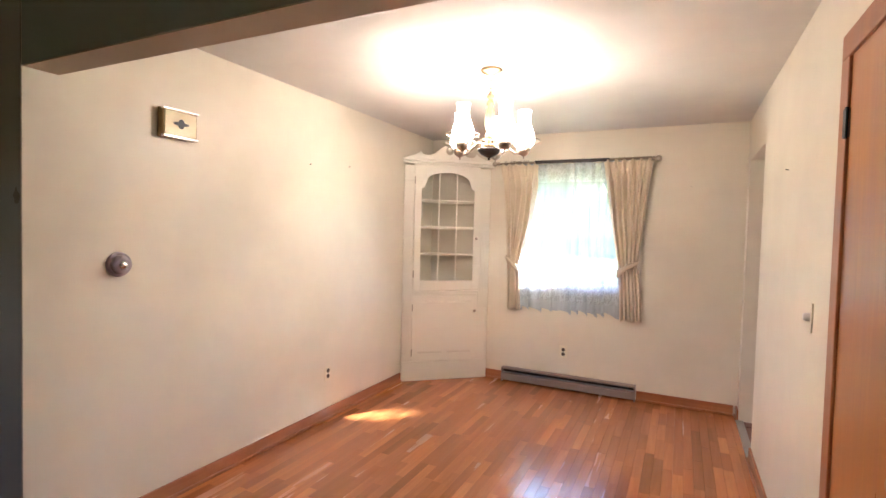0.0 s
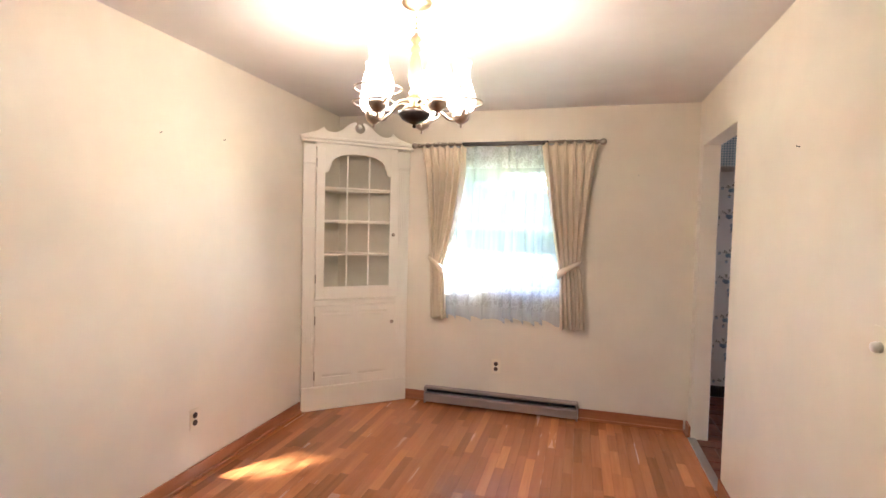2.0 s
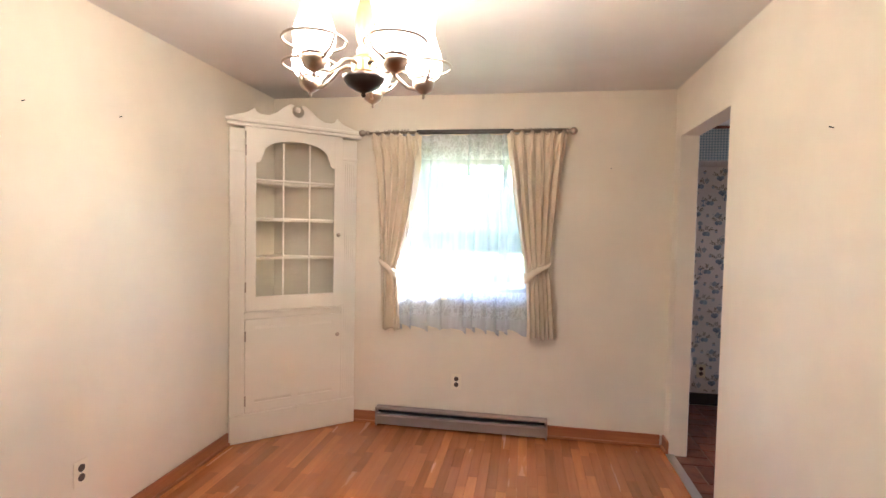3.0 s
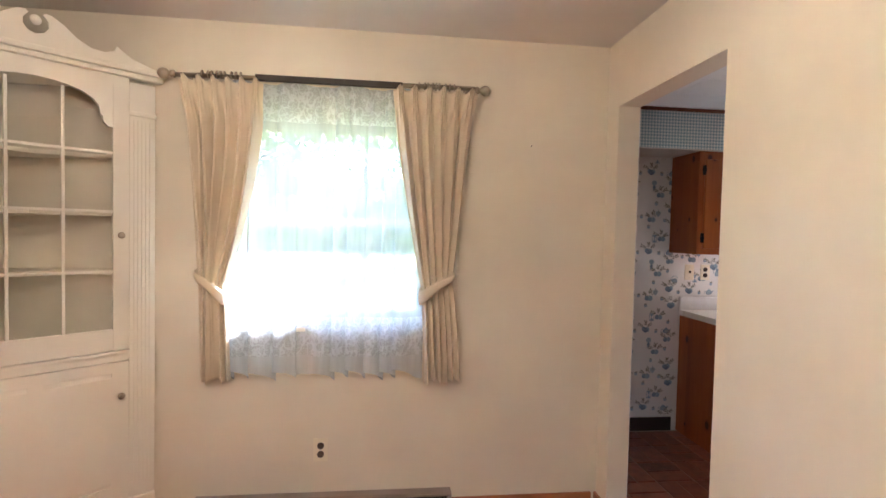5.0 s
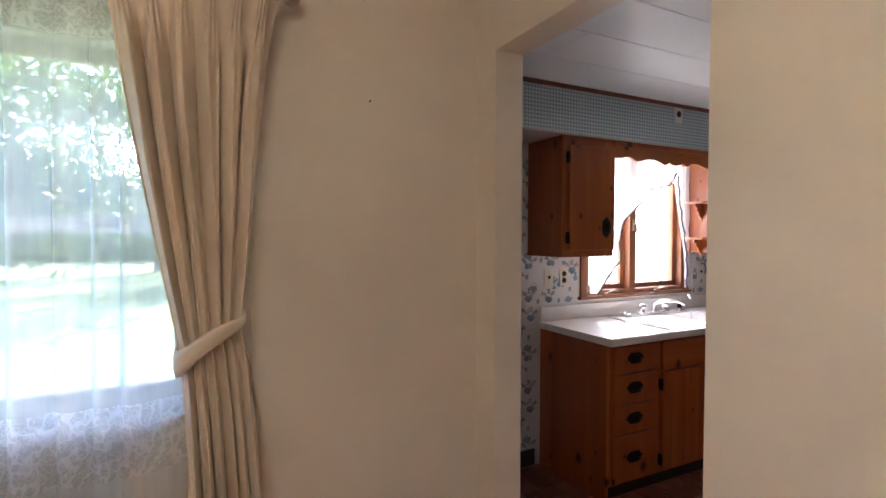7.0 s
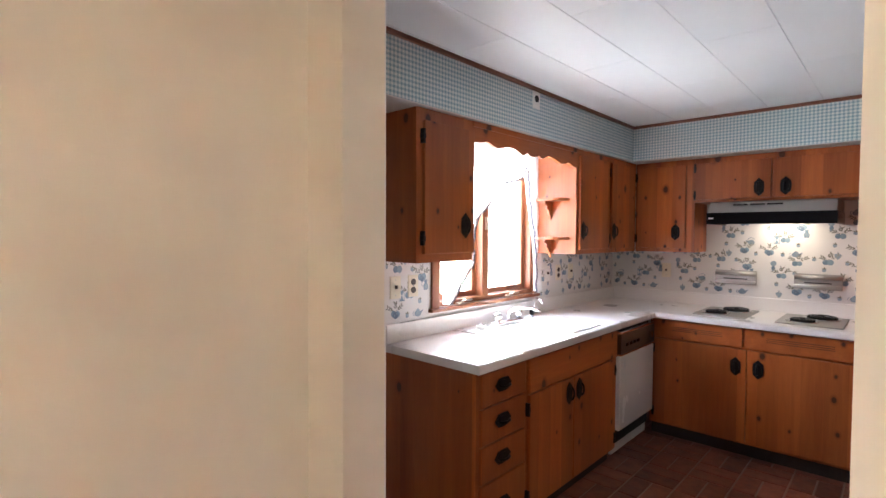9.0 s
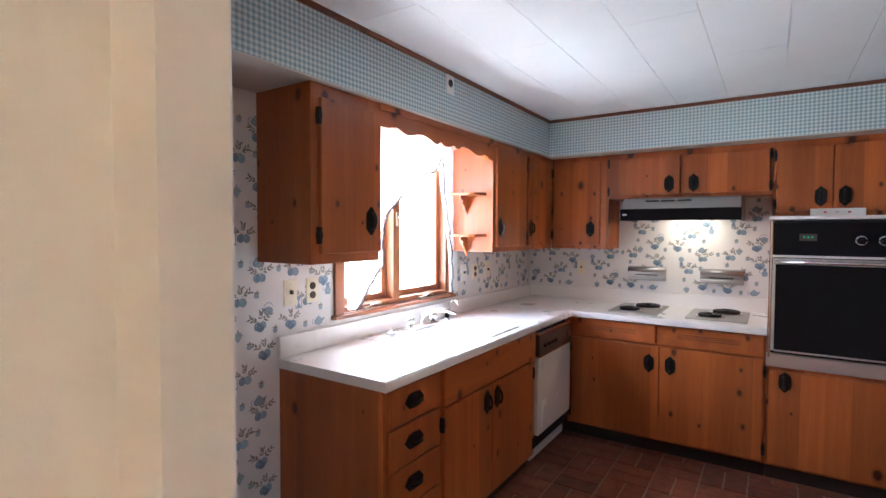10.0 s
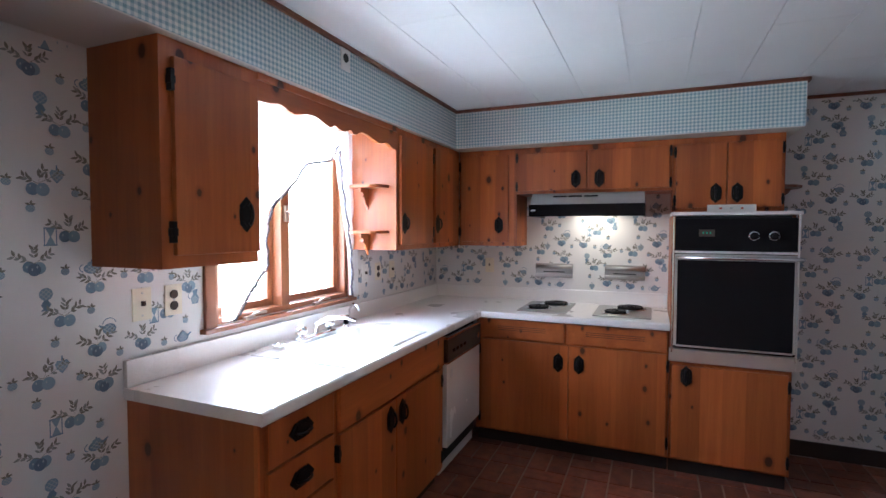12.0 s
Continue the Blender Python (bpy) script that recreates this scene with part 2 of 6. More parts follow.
GLASS = bpy.data.materials.new("window_glass")
GLASS.use_nodes = True
_n = Net(GLASS)
_n.t.nodes.remove(_n.b)
_g = _n.node("ShaderNodeBsdfGlossy")
_g.inputs["Roughness"].default_value = 0.02
_t = _n.node("ShaderNodeBsdfTransparent")
_w = _n.node("ShaderNodeLayerWeight")
_w.inputs["Blend"].default_value = 0.5
_f = _n.math("ADD", _n.math("MULTIPLY", _n.math("POWER", _w.outputs["Facing"], 4.0), 0.6), 0.04)
_m = _n.node("ShaderNodeMixShader")
_n.link(_f, _m.inputs[0])
_n.link(_t.outputs[0], _m.inputs[1])
_n.link(_g.outputs[0], _m.inputs[2])
_n.link(_m.outputs[0], _n.t.nodes["Material Output"].inputs[0])

FROST = mat("lit_hurricane_glass", (0.92, 0.90, 0.86), 0.25)
Net(FROST).b.inputs["Emission Color"].default_value = (1.0, 0.86, 0.68, 1)
Net(FROST).b.inputs["Emission Strength"].default_value = 0.8
_n = Net(FROST)
_t = _n.node("ShaderNodeBsdfTransparent")
_m = _n.node("ShaderNodeMixShader")
_m.inputs[0].default_value = 0.55
_n.link(_t.outputs[0], _m.inputs[1])
_n.link(_n.b.outputs[0], _m.inputs[2])
_n.link(_m.outputs[0], _n.t.nodes["Material Output"].inputs[0])
AMBER = wood("turned_honey_wood", (0.30, 0.17, 0.085), (0.20, 0.10, 0.045), 0.3, "z")


# ---- mesh helpers ----
def box(bm, x0, y0, z0, x1, y1, z1, bevel=0.0):
    lo = (min(x0, x1), min(y0, y1), min(z0, z1))
    hi = (max(x0, x1), max(y0, y1), max(z0, z1))
    vs = [bm.verts.new((hi[0] if i & 1 else lo[0], hi[1] if i & 2 else lo[1], hi[2] if i & 4 else lo[2])) for i in range(8)]
    fs = [bm.faces.new([vs[i] for i in q]) for q in ((0, 2, 3, 1), (4, 5, 7, 6), (0, 1, 5, 4), (2, 6, 7, 3), (0, 4, 6, 2), (1, 3, 7, 5))]
    if bevel:
        edges = list({e for f in fs for e in f.edges})
        bmesh.ops.bevel(bm, geom=edges, offset=bevel, segments=2, affect="EDGES", profile=0.6)
    return bm


def B(*a, **k):
    return box(bmesh.new(), *a, **k)


def lathe(bm, profile, cx, cy, steps=20, z0=0.0):
    """A turned shape: profile rows of (radius, z)."""
    rings = []
    for r, z in profile:
        rings.append([bm.verts.new((cx + r * math.cos(2 * math.pi * i / steps), cy + r * math.sin(2 * math.pi * i / steps), z0 + z)) for i in range(steps)])
    for a, b in zip(rings, rings[1:]):
        for i in range(steps):
            bm.faces.new((a[i], a[(i + 1) % steps], b[(i + 1) % steps], b[i]))
    bm.faces.new(rings[0][::-1])
    bm.faces.new(rings[-1])
    return bm


def tube(bm, pts, r, steps=8, closed=False):
    """A round bar along points."""
    pts = [Vector(p) for p in pts]
    rings = []
    for i, p in enumerate(pts):
        a = pts[i - 1] if i or closed else p
        b = pts[(i + 1) % len(pts)] if i + 1 < len(pts) or closed else p
        d = (b - a).normalized()
        s = d.orthogonal().normalized() if not rings else (side - d * side.dot(d)).normalized()
        side = s
        t = d.cross(s)
        rings.append([bm.verts.new(p + r * (math.cos(2 * math.pi * k / steps) * s + math.sin(2 * math.pi * k / steps) * t)) for k in range(steps)])
    for i in range(len(rings) - (0 if closed else 1)):
        a, b = rings[i], rings[(i + 1) % len(rings)]
        for k in range(steps):
            bm.faces.new((a[k], a[(k + 1) % steps], b[(k + 1) % steps], b[k]))
    if not closed:
        bm.faces.new(rings[0][::-1])
        bm.faces.new(rings[-1])
    return bm


def slab(bm, outline, depth, place):
    """An outline (u, v) given depth; place turns (u, v, w) into the world."""
    front = [bm.verts.new(place(u, v, 0)) for u, v in outline]
    back = [bm.verts.new(place(u, v, depth)) for u, v in outline]
    bm.faces.new(front)
    bm.faces.new(back[::-1])
    for i in range(len(outline)):
        j = (i + 1) % len(outline)
        bm.faces.new((front[j], front[i], back[i], back[j]))
    bm.normal_update()
    bmesh.ops.triangulate(bm, faces=[f for f in bm.faces if len(f.verts) > 4])
    return bm


def finish(name, bm, material, smooth=False):
    bmesh.ops.recalc_face_normals(bm, faces=bm.faces)
    me = bpy.data.meshes.new(name)
    bm.to_mesh(me)
    bm.free()
    if material:
        me.materials.append(material)
    if smooth:
        me.polygons.foreach_set("use_smooth", [True] * len(me.polygons))
    return new(name, me)


def thing(name, at, label, category, group="", kind=""):
    ob = new(name)
    ob.empty_display_size = 0.05
    ob.location = at
    return tagged(ob, label, category, group, kind)


def part(name, bm, material, parent, label="", smooth=False):
    ob = finish(name, bm, material, smooth)
    ob.parent = parent
    if parent.type == "EMPTY" and parent.parent is None:
        ob.matrix_parent_inverse = Matrix.Translation(-parent.location)
    return tagged(ob, label)


def solid(name, bm, material, label, category, kind="", smooth=False, group=""):
    return tagged(finish(name, bm, material, smooth), label, category, group, kind)


def wall_holes(bm, axis, at, thick, a0, a1, z0, z1, holes):
    """A wall along x or y (axis), with openings (a, b, low, high) cut through as real gaps."""
    cuts = sorted({a0, a1, *[h[0] for h in holes], *[h[1] for h in holes]})
    for a, b in zip(cuts, cuts[1:]):
        mid = (a + b) / 2
        spans, low = [], z0
        for h in sorted((h for h in holes if h[0] < mid < h[1]), key=lambda h: h[2]):
            spans.append((low, h[2]))
            low = h[3]
        spans.append((low, z1))
        for s, e in spans:
            if e - s > 1e-4:
                if axis == "x":
                    box(bm, a, at, s, b, at + thick, e)
                else:
                    box(bm, at, a, s, at + thick, b, e)
    bmesh.ops.remove_doubles(bm, verts=bm.verts, dist=1e-5)
    return bm


# ---- structure: the dining room ----
DW = (0.985, 1.985, 0.975, 2.01)      # dining window hole: x0, x1, z0, z1
KW = (4.295, 5.275, 1.06, 2.05)    # kitchen window hole
wall_north = solid("wall_north", wall_holes(bmesh.new(), "x", 0.0, 0.16, 0.0, W, -0.1, H, [DW]), CREAM, "cream painted plaster wall with a window", "wall", "structure")
wall_west = solid("wall_west", B(-0.14, -3.672, -0.1, 0, 0.16, H), CREAM, "long cream painted plaster wall", "wall", "structure")
DOOR = (-3.50, -2.785, 0.0, 2.068)
wall_east = solid("wall_east", wall_holes(bmesh.new(), "y", W, WK - W - 0.004, -3.56, 0.16, -0.1, H, [(OB, OA, -0.1, HEAD), (DOOR[0], DOOR[1], -0.1, DOOR[3])]), CREAM,
                  "cream painted wall with a cased opening to the kitchen", "wall", "structure")
ceiling = solid("ceiling", B(-0.14, -3.56, H, WK, 0.16, H + 0.1), CEIL, "smooth white painted ceiling", "ceiling", "structure")

# dark living room behind; an unseen south wall opening is added for light
LX, LY = -3.2, -8.0
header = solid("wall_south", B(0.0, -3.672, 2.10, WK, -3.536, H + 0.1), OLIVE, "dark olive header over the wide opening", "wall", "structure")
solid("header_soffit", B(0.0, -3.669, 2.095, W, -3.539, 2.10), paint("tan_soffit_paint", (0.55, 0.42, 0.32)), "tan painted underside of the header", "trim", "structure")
solid("wall_living_north", B(LX, -3.672, -0.1, -0.14, -3.56, H), BROWNWALL, "dim taupe living room wall", "wall", "structure")
solid("wall_living_corner", B(-0.14, -3.676, -0.1, -0.003, -3.672, H), BROWNWALL, "dim taupe end of the partition", "wall", "structure")
solid("wall_living_west", B(LX - 0.12, LY, -0.1, LX, -3.56, H), BROWNWALL, "dim taupe living room wall", "wall", "structure")
solid("wall_living_south", wall_holes(bmesh.new(), "x", LY - 0.12, 0.12, LX - 0.12, WK, 0, H, [(-1.3, -0.5, 1.0, 1.9)]), BROWNWALL, "taupe living room wall with an added opening for light", "wall", "structure")
solid("wall_living_east", B(W, LY, -0.1, WK, -3.672, H), BROWNWALL, "dim taupe living room wall", "wall", "structure")
solid("ceiling_living", B(LX - 0.12, LY - 0.12, H, WK, -3.672, H + 0.1), CEIL, "white living room ceiling", "ceiling", "structure")
FLOORPLAIN = wood("oak_floor_far", (0.55, 0.27, 0.105), (0.38, 0.155, 0.052), 0.3, "y", 0)
solid("floor_living", B(LX - 0.12, LY - 0.12, -0.1, WK, -3.56, 0.0), FLOORPLAIN, "oak living room floor", "floor", "structure")
floor = solid("floor", B(-0.14, -3.56, -0.1, W, 0.16, -0.012), FLOORPLAIN, "oak strip floor of short boards", "floor", "structure")

# baseboards
def baseboard(x0, y0, x1, y1, dx, dy, material, hgt=0.085):
    bm = box(bmesh.new(), x0, y0, 0.0, x1 + dx * 0.014, y1 + dy * 0.014, hgt, bevel=0.003)
    box(bm, x0, y0, 0.0, x1 + dx * 0.026, y1 + dy * 0.026, 0.018, bevel=0.004)
    return solid("baseboard", bm, material, "reddish stained wooden baseboard with shoe moulding", "baseboard", "structure")


baseboard(0.0, -3.66, 0.0, -0.60, 1, 0, FIR)
baseboard(0.665, 0.0, 0.853, 0.0, 0, -1, FIRX)
baseboard(2.112, 0.0, W - 0.03, 0.0, 0, -1, FIRX)
baseboard(W, -0.002, W, OA + 0.002, -1, 0, FIR)
baseboard(W, OB - 0.002, W, -2.715, -1, 0, FIR)

# ---- structure: the kitchen ----
KITCHEN = Vector((0.045, 0.10, 0))     # the kitchen's plan is drawn from its own corner and set over by this
EAST = Vector((0, 0.05, 0))            # the run along the east wall is set over by this as well
KX0 = WK - 0.048                       # west end of the kitchen in that plan


def set_over(known, by=KITCHEN):
    for ob in list(scene.collection.objects):
        if ob not in known and ob.parent is None:
            ob.location += by


solid("wall_kitchen_lining", wall_holes(bmesh.new(), "y", WK - 0.004, 0.004, -3.4, 0.16, 0, HK + 0.1, [(OB, OA, 0, HEAD), DOOR]), PAPER, "papered kitchen side of the partition", "wall", "structure")
solid("threshold", B(W - 0.02, OB, -0.004, W + 0.035, OA, 0.007, bevel=0.003), STEEL, "worn metal threshold strip in the opening", "trim", "structure")
known = set(scene.collection.objects)
KS = -3.4            # kitchen's far south wall
solid("wall_kitchen_north", wall_holes(bmesh.new(), "x", YK, 0.16, KX0 - 0.087, XE, -0.1, HK + 0.1, [KW]), PAPER, "papered kitchen wall with a window over the sink", "wall", "structure")
solid("wall_kitchen_west", B(KX0, 0.062, -0.1, KX0 - 0.087, YK, HK + 0.1), PAPER, "papered kitchen side wall", "wall", "structure")
solid("wall_kitchen_east", B(XE, KS, -0.1, XE + 0.12, YK + 0.16, HK + 0.1), PAPER, "papered kitchen wall behind the oven", "wall", "structure")
solid("wall_kitchen_south", B(WK, KS - 0.12, -0.1, XE + 0.12, KS, HK + 0.1), PAPER, "papered kitchen end wall", "wall", "structure")
floor_kitchen = solid("floor_kitchen", B(W - 0.045, KS, -0.1, XE, YK, -0.006), GROUT, "red brick tile floor with pale grout", "floor", "structure")

# plank ceiling, one mesh with open joints
bm = B(KX0 + 0.001, KS, HK + 0.006, XE, YK, HK + 0.1)
edges_y = [0.2 - 0.288 * k for k in range(-3, 13)]
for a, b in zip(edges_y, edges_y[1:]):
    hi, lo = min(a, YK), max(b, KS)
    if hi - lo > 0.02:
        off = 0.4 if int(round(a / 0.288)) % 2 else 1.0
        x = KX0 + 0.003
        for nx in (WK + off, WK + off + 1.22, WK + off + 2.44, XE):
            nx = min(nx, XE)
            if nx - x > 0.05:
                box(bm, x + 0.0012, lo + 0.0016, HK, nx - 0.0012, hi - 0.0016, HK + 0.012)
            x = nx
solid("ceiling_kitchen", bm, TILECEIL, "white tongued ceiling planks with thin joints", "ceiling", "structure")

# soffit above the cabinets
SY, SX, SZ, SE = 0.518, 6.125, 2.045, -1.572
soffit = solid("soffit", box(box(bmesh.new(), KX0 + 0.001, SY, SZ, XE, YK, HK), SX, SE, SZ, XE, SY, HK), GINGHAM, "boxed soffit papered in blue gingham", "soffit", "structure")
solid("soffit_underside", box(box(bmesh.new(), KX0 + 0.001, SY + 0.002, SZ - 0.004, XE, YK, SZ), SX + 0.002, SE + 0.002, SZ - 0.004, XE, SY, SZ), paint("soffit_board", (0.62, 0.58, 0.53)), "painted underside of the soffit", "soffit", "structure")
TRIMW = wood("dark_cove_trim", (0.22, 0.075, 0.03), (0.13, 0.04, 0.018), 0.4, "x")
bm = B(KX0 + 0.001, SY - 0.016, HK - 0.022, SX - 0.016, SY - 0.001, HK, bevel=0.004)
box(bm, SX - 0.016, SE - 0.016, HK - 0.022, SX - 0.001, SY - 0.001, HK, bevel=0.004)
box(bm, SX - 0.016, SE - 0.016, HK - 0.022, XE, SE - 0.001, HK, bevel=0.004)
box(bm, XE - 0.016, KS, HK - 0.022, XE - 0.001, SE - 0.02, HK, bevel=0.004)
solid("trim", bm, TRIMW, "narrow dark wooden cove trim under the ceiling", "trim", "structure")
bm = B(KX0 + 0.001, YK - 0.012, 0, 3.87, YK - 0.001, 0.10)
box(bm, XE - 0.012, KS, 0, XE - 0.001, -1.60, 0.10)
box(bm, KX0 + 0.001, OA - 0.07, 0, KX0 + 0.013, YK - 0.012, 0.10)
solid("baseboard", bm, RUBBER, "dark vinyl cove base", "baseboard", "structure")

set_over(known)

# ---- outdoors ----
GRASS = mat("lawn", (0.09, 0.13, 0.04), 0.8)
_n = Net(GRASS)
_v = _n.coord()
_n.color(_n.mix(_n.ramp(_n.noise(_v, 0.6, 5), [(0.35, 0.0), (0.65, 1.0)]), (0.10, 0.16, 0.045), (0.17, 0.20, 0.075)))
_n.bump(_n.noise(_v, 40, 3), 0.6, 0.03)
bm = bmesh.new()
g = 26
lim = 300.0
grid = {}
for i in range(g + 1):
    for j in range(g + 1):
        gx, gy = (2 * (i / g) - 1), (j / g)
        px, py = 3 + lim * gx ** 3, 1.2 + lim * gy ** 3
        grid[i, j] = bm.verts.new((px, py, -0.55 + 0.15 * noise.noise((px * 0.1, py * 0.1, 0))))
for i in range(g):
    for j in range(g):
        bm.faces.new((grid[i, j], grid[i + 1, j], grid[i + 1, j + 1], grid[i, j + 1]))
ground = solid("ground", bm, GRASS, "sunlit mown lawn", "ground", "structure", True)
bm = B(-320, -320, -0.62, 320, 1.3, -0.56)
solid("ground", bm, GRASS, "lawn around the house", "ground", "structure")
# unseen eave and roof, added to close the house to light from above
SHINGLE = paint("roof_shingle", (0.10, 0.095, 0.09), 0.8, 0.15, 0.5)
solid("roof", box(box(bmesh.new(), LX - 0.6, LY - 0.6, 2.56, WK - 0.1, 0.42, 2.72), WK - 0.1, KS - 1.0, 2.56, XE + 0.6, YK + 0.42, 2.72), SHINGLE, "unseen low dark roof with an eave", "roof", "structure")

LEAF = mat("leaf", (0.07, 0.115, 0.03), 0.55)
_n = Net(LEAF)
_geo = _n.node("ShaderNodeNewGeometry")
_n.color(_n.ramp(_geo.outputs["Random Per Island"], [(0.0, (0.045, 0.085, 0.02)), (0.6, (0.08, 0.13, 0.035)), (1.0, (0.14, 0.18, 0.06))]))
_tr = _n.node("ShaderNodeBsdfTranslucent")
_tr.inputs[0].default_value = (0.12, 0.19, 0.05, 1)
_lm = _n.node("ShaderNodeMixShader")
_lm.inputs[0].default_value = 0.45
_n.link(_n.b.outputs[0], _lm.inputs[1])
_n.link(_tr.outputs[0], _lm.inputs[2])
_n.link(_lm.outputs[0], _n.t.nodes["Material Output"].inputs[0])
BARK = paint("bark", (0.11, 0.085, 0.065), 0.85, 0.2, 0.8)


def tree(x, y, base, height, spread, leaves, seed, size=0.22, low=0.35, shade_boughs=(), sun_gap=None):
    rnd = random.Random(seed)
    t = thing("tree", (x, y, base), "leafy broad-crowned lawn tree, for view or added shade", "tree", "trees on the lawn")
    bm = bmesh.new()
    tube(bm, [(x, y, base - 0.1), (x + 0.1, y, base + height * 0.25), (x, y + 0.1, base + height * 0.55), (x + 0.15, y, base + height * 0.9)], 0.16 + height * 0.008, 8)
    for v in bm.verts:
        k = max(0.0, (v.co.z - base) / height)
        v.co.x = x + (v.co.x - x) * (1.15 - 0.75 * k)
        v.co.y = y + (v.co.y - y) * (1.15 - 0.75 * k)
    clumps = []
    for i in range(16):
        a = rnd.uniform(0, 6.28)
        h = rnd.uniform(low, 1.0)
        r = spread * math.sqrt(max(0.05, 1 - ((h - 0.6) / 0.55) ** 2)) * rnd.uniform(0.35, 1.0)
        c = Vector((x + r * math.cos(a), y + r * math.sin(a), base + height * h))
        clumps.append((c, spread * rnd.uniform(0.28, 0.5)))
        tube(bm, [(x, y, base + height * min(0.85, h * 0.7)), ((x + c.x) / 2, (y + c.y) / 2, base + height * h * 0.82), c], 0.045, 5)
    for bx, by, bz, br, share in shade_boughs:
        clumps += [(Vector((bx, by, bz)), br)] * share
        tube(bm, [(x, y, base + height * 0.6), ((x + bx) / 2, (y + by) / 2, bz - 0.5), (bx, by, bz)], 0.045, 5)
    part("trunk", bm, BARK, t)
    bm = bmesh.new()
    for k in range(leaves):
        c, r = clumps[k % len(clumps)]
        d = Vector((rnd.gauss(0, 1), rnd.gauss(0, 1), rnd.gauss(0, 0.8))) * r * 0.5
        p = c + d
        q = p - SUN * ((p.y - 8.2) / SUN.y)
        if sun_gap and sun_gap[0] < q.x < sun_gap[1] and sun_gap[2] < q.z < sun_gap[3] and rnd.random() < 0.995:
            continue
        n1 = Vector((rnd.gauss(0, 1), rnd.gauss(0, 1), rnd.gauss(0, 1))).normalized()
        n2 = n1.orthogonal().normalized()
        s = size * rnd.uniform(0.6, 1.3)
        bm.faces.new([bm.verts.new(p + n1 * s), bm.verts.new(p + n2 * s * 0.5), bm.verts.new(p - n1 * s), bm.verts.new(p - n2 * s * 0.5)])
    tagged(part("crown", bm, LEAF, t), kind="stuff")
    return t


TREES = [(7.7, 8.4, 9.4, 1.7, 9000, 3), (-3.5, 17, 8, 4.0, 2600, 5), (3.6, 23, 9, 4.4, 2600, 6), (-9, 24, 10, 5, 2200, 8), (0.5, 29, 10, 5, 2200, 10), (8.5, 33, 10, 5, 2200, 11)]
for tx, ty, th, ts, tl, sd in TREES:
    if sd == 3:
        # unseen tree added to shade the dining window, leaving a gap for sun patches
        tree(tx, ty, -0.5, th, ts, tl, sd, 0.13, 0.42, [(6.8, 8.2, 8.5, 0.7, 6), (6.2, 8.3, 8.8, 0.55, 4), (5.6, 8.2, 8.3, 0.5, 3), (6.9, 8.2, 7.7, 0.5, 4), (6.1, 8.2, 7.25, 0.4, 2)], (6.0, 6.4, 7.55, 8.3))
    else:
        tree(tx, ty, -0.5, th, ts, int(tl * 2.6), sd, 0.17, 0.22)
rnd = random.Random(40)
bm = bmesh.new()
for k in range(9000):
    a = rnd.uniform(-1.0, 0.45)
    r = rnd.uniform(44, 54)
    p = Vector((3 + r * math.sin(a * 1.35), r * math.cos(a * 1.35), -0.5 + rnd.random() ** 1.4 * (7 + 2 * math.sin(a * 9))))
    n1 = Vector((rnd.gauss(0, 1), rnd.gauss(0, 1), rnd.gauss(0, 1))).normalized()
    n2 = n1.orthogonal()
    s = rnd.uniform(0.5, 1.1)
    bm.faces.new([bm.verts.new(p + n1 * s), bm.verts.new(p + n2 * s * 0.6), bm.verts.new(p - n1 * s), bm.verts.new(p - n2 * s * 0.6)])
solid("far_woods", bm, LEAF, "distant row of leafy woods", "woods", "stuff")


# ---- windows and door ----
def pane(x0, z0, x1, z1, y, parent):
    ob = part("pane", B(x0, y - 0.002, z0, x1, y + 0.002, z1), GLASS, parent)
    ob.visible_shadow = False
    return ob


def frame_bars(x0, z0, x1, z1, y0, y1, wide, bevel=0.003):
    bm = B(x0, y0, z0, x0 + wide, y1, z1, bevel=bevel)
    box(bm, x1 - wide, y0, z0, x1, y1, z1, bevel=bevel)
    box(bm, x0 + wide, y0, z0, x1 - wide, y1, z0 + wide, bevel=bevel)
    box(bm, x0 + wide, y0, z1 - wide, x1 - wide, y1, z1, bevel=bevel)
    return bm


window_1 = thing("window_1", (1.48, 0.08, 0.965), "white double-hung window behind sheer curtains", "window", kind="structure")
x0, x1, z0, z1 = DW
part("window_frame", frame_bars(x0, z0, x1, z1, 0.03, 0.155, 0.03), WHITE, window_1)
up = part("upper_sash", frame_bars(x0 + 0.03, 1.475, x1 - 0.03, z1 - 0.03, 0.10, 0.13, 0.04), WHITE, window_1)
lo = part("lower_sash", frame_bars(x0 + 0.03, z0 + 0.03, x1 - 0.03, 1.515, 0.065, 0.095, 0.04), WHITE, window_1)
pane(x0 + 0.06, 1.50, x1 - 0.06, z1 - 0.06, 0.115, up)
pane(x0 + 0.06, z0 + 0.06, x1 - 0.06, 1.49, 0.08, lo)
part("window_sill", B(x0 - 0.05, -0.035, z0 - 0.022, x1 + 0.05, 0.06, z0, bevel=0.004), WHITE, window_1)

known = set(scene.collection.objects)
# area lamp added in the kitchen window to strengthen the sky's daylight
kitchen_sky = bpy.data.lights.new("kitchen_window_sky", "AREA")
kitchen_sky.shape, kitchen_sky.size, kitchen_sky.size_y = "RECTANGLE", KW[1] - KW[0] - 0.06, KW[3] - KW[2] - 0.06
kitchen_sky.energy, kitchen_sky.color = 3.2, (0.98, 0.97, 0.96)
new("kitchen_window_sky", kitchen_sky).matrix_world = look(((KW[0] + KW[1]) / 2, YK + 0.135, (KW[2] + KW[3]) / 2), ((KW[0] + KW[1]) / 2, YK - 1, (KW[2] + KW[3]) / 2))
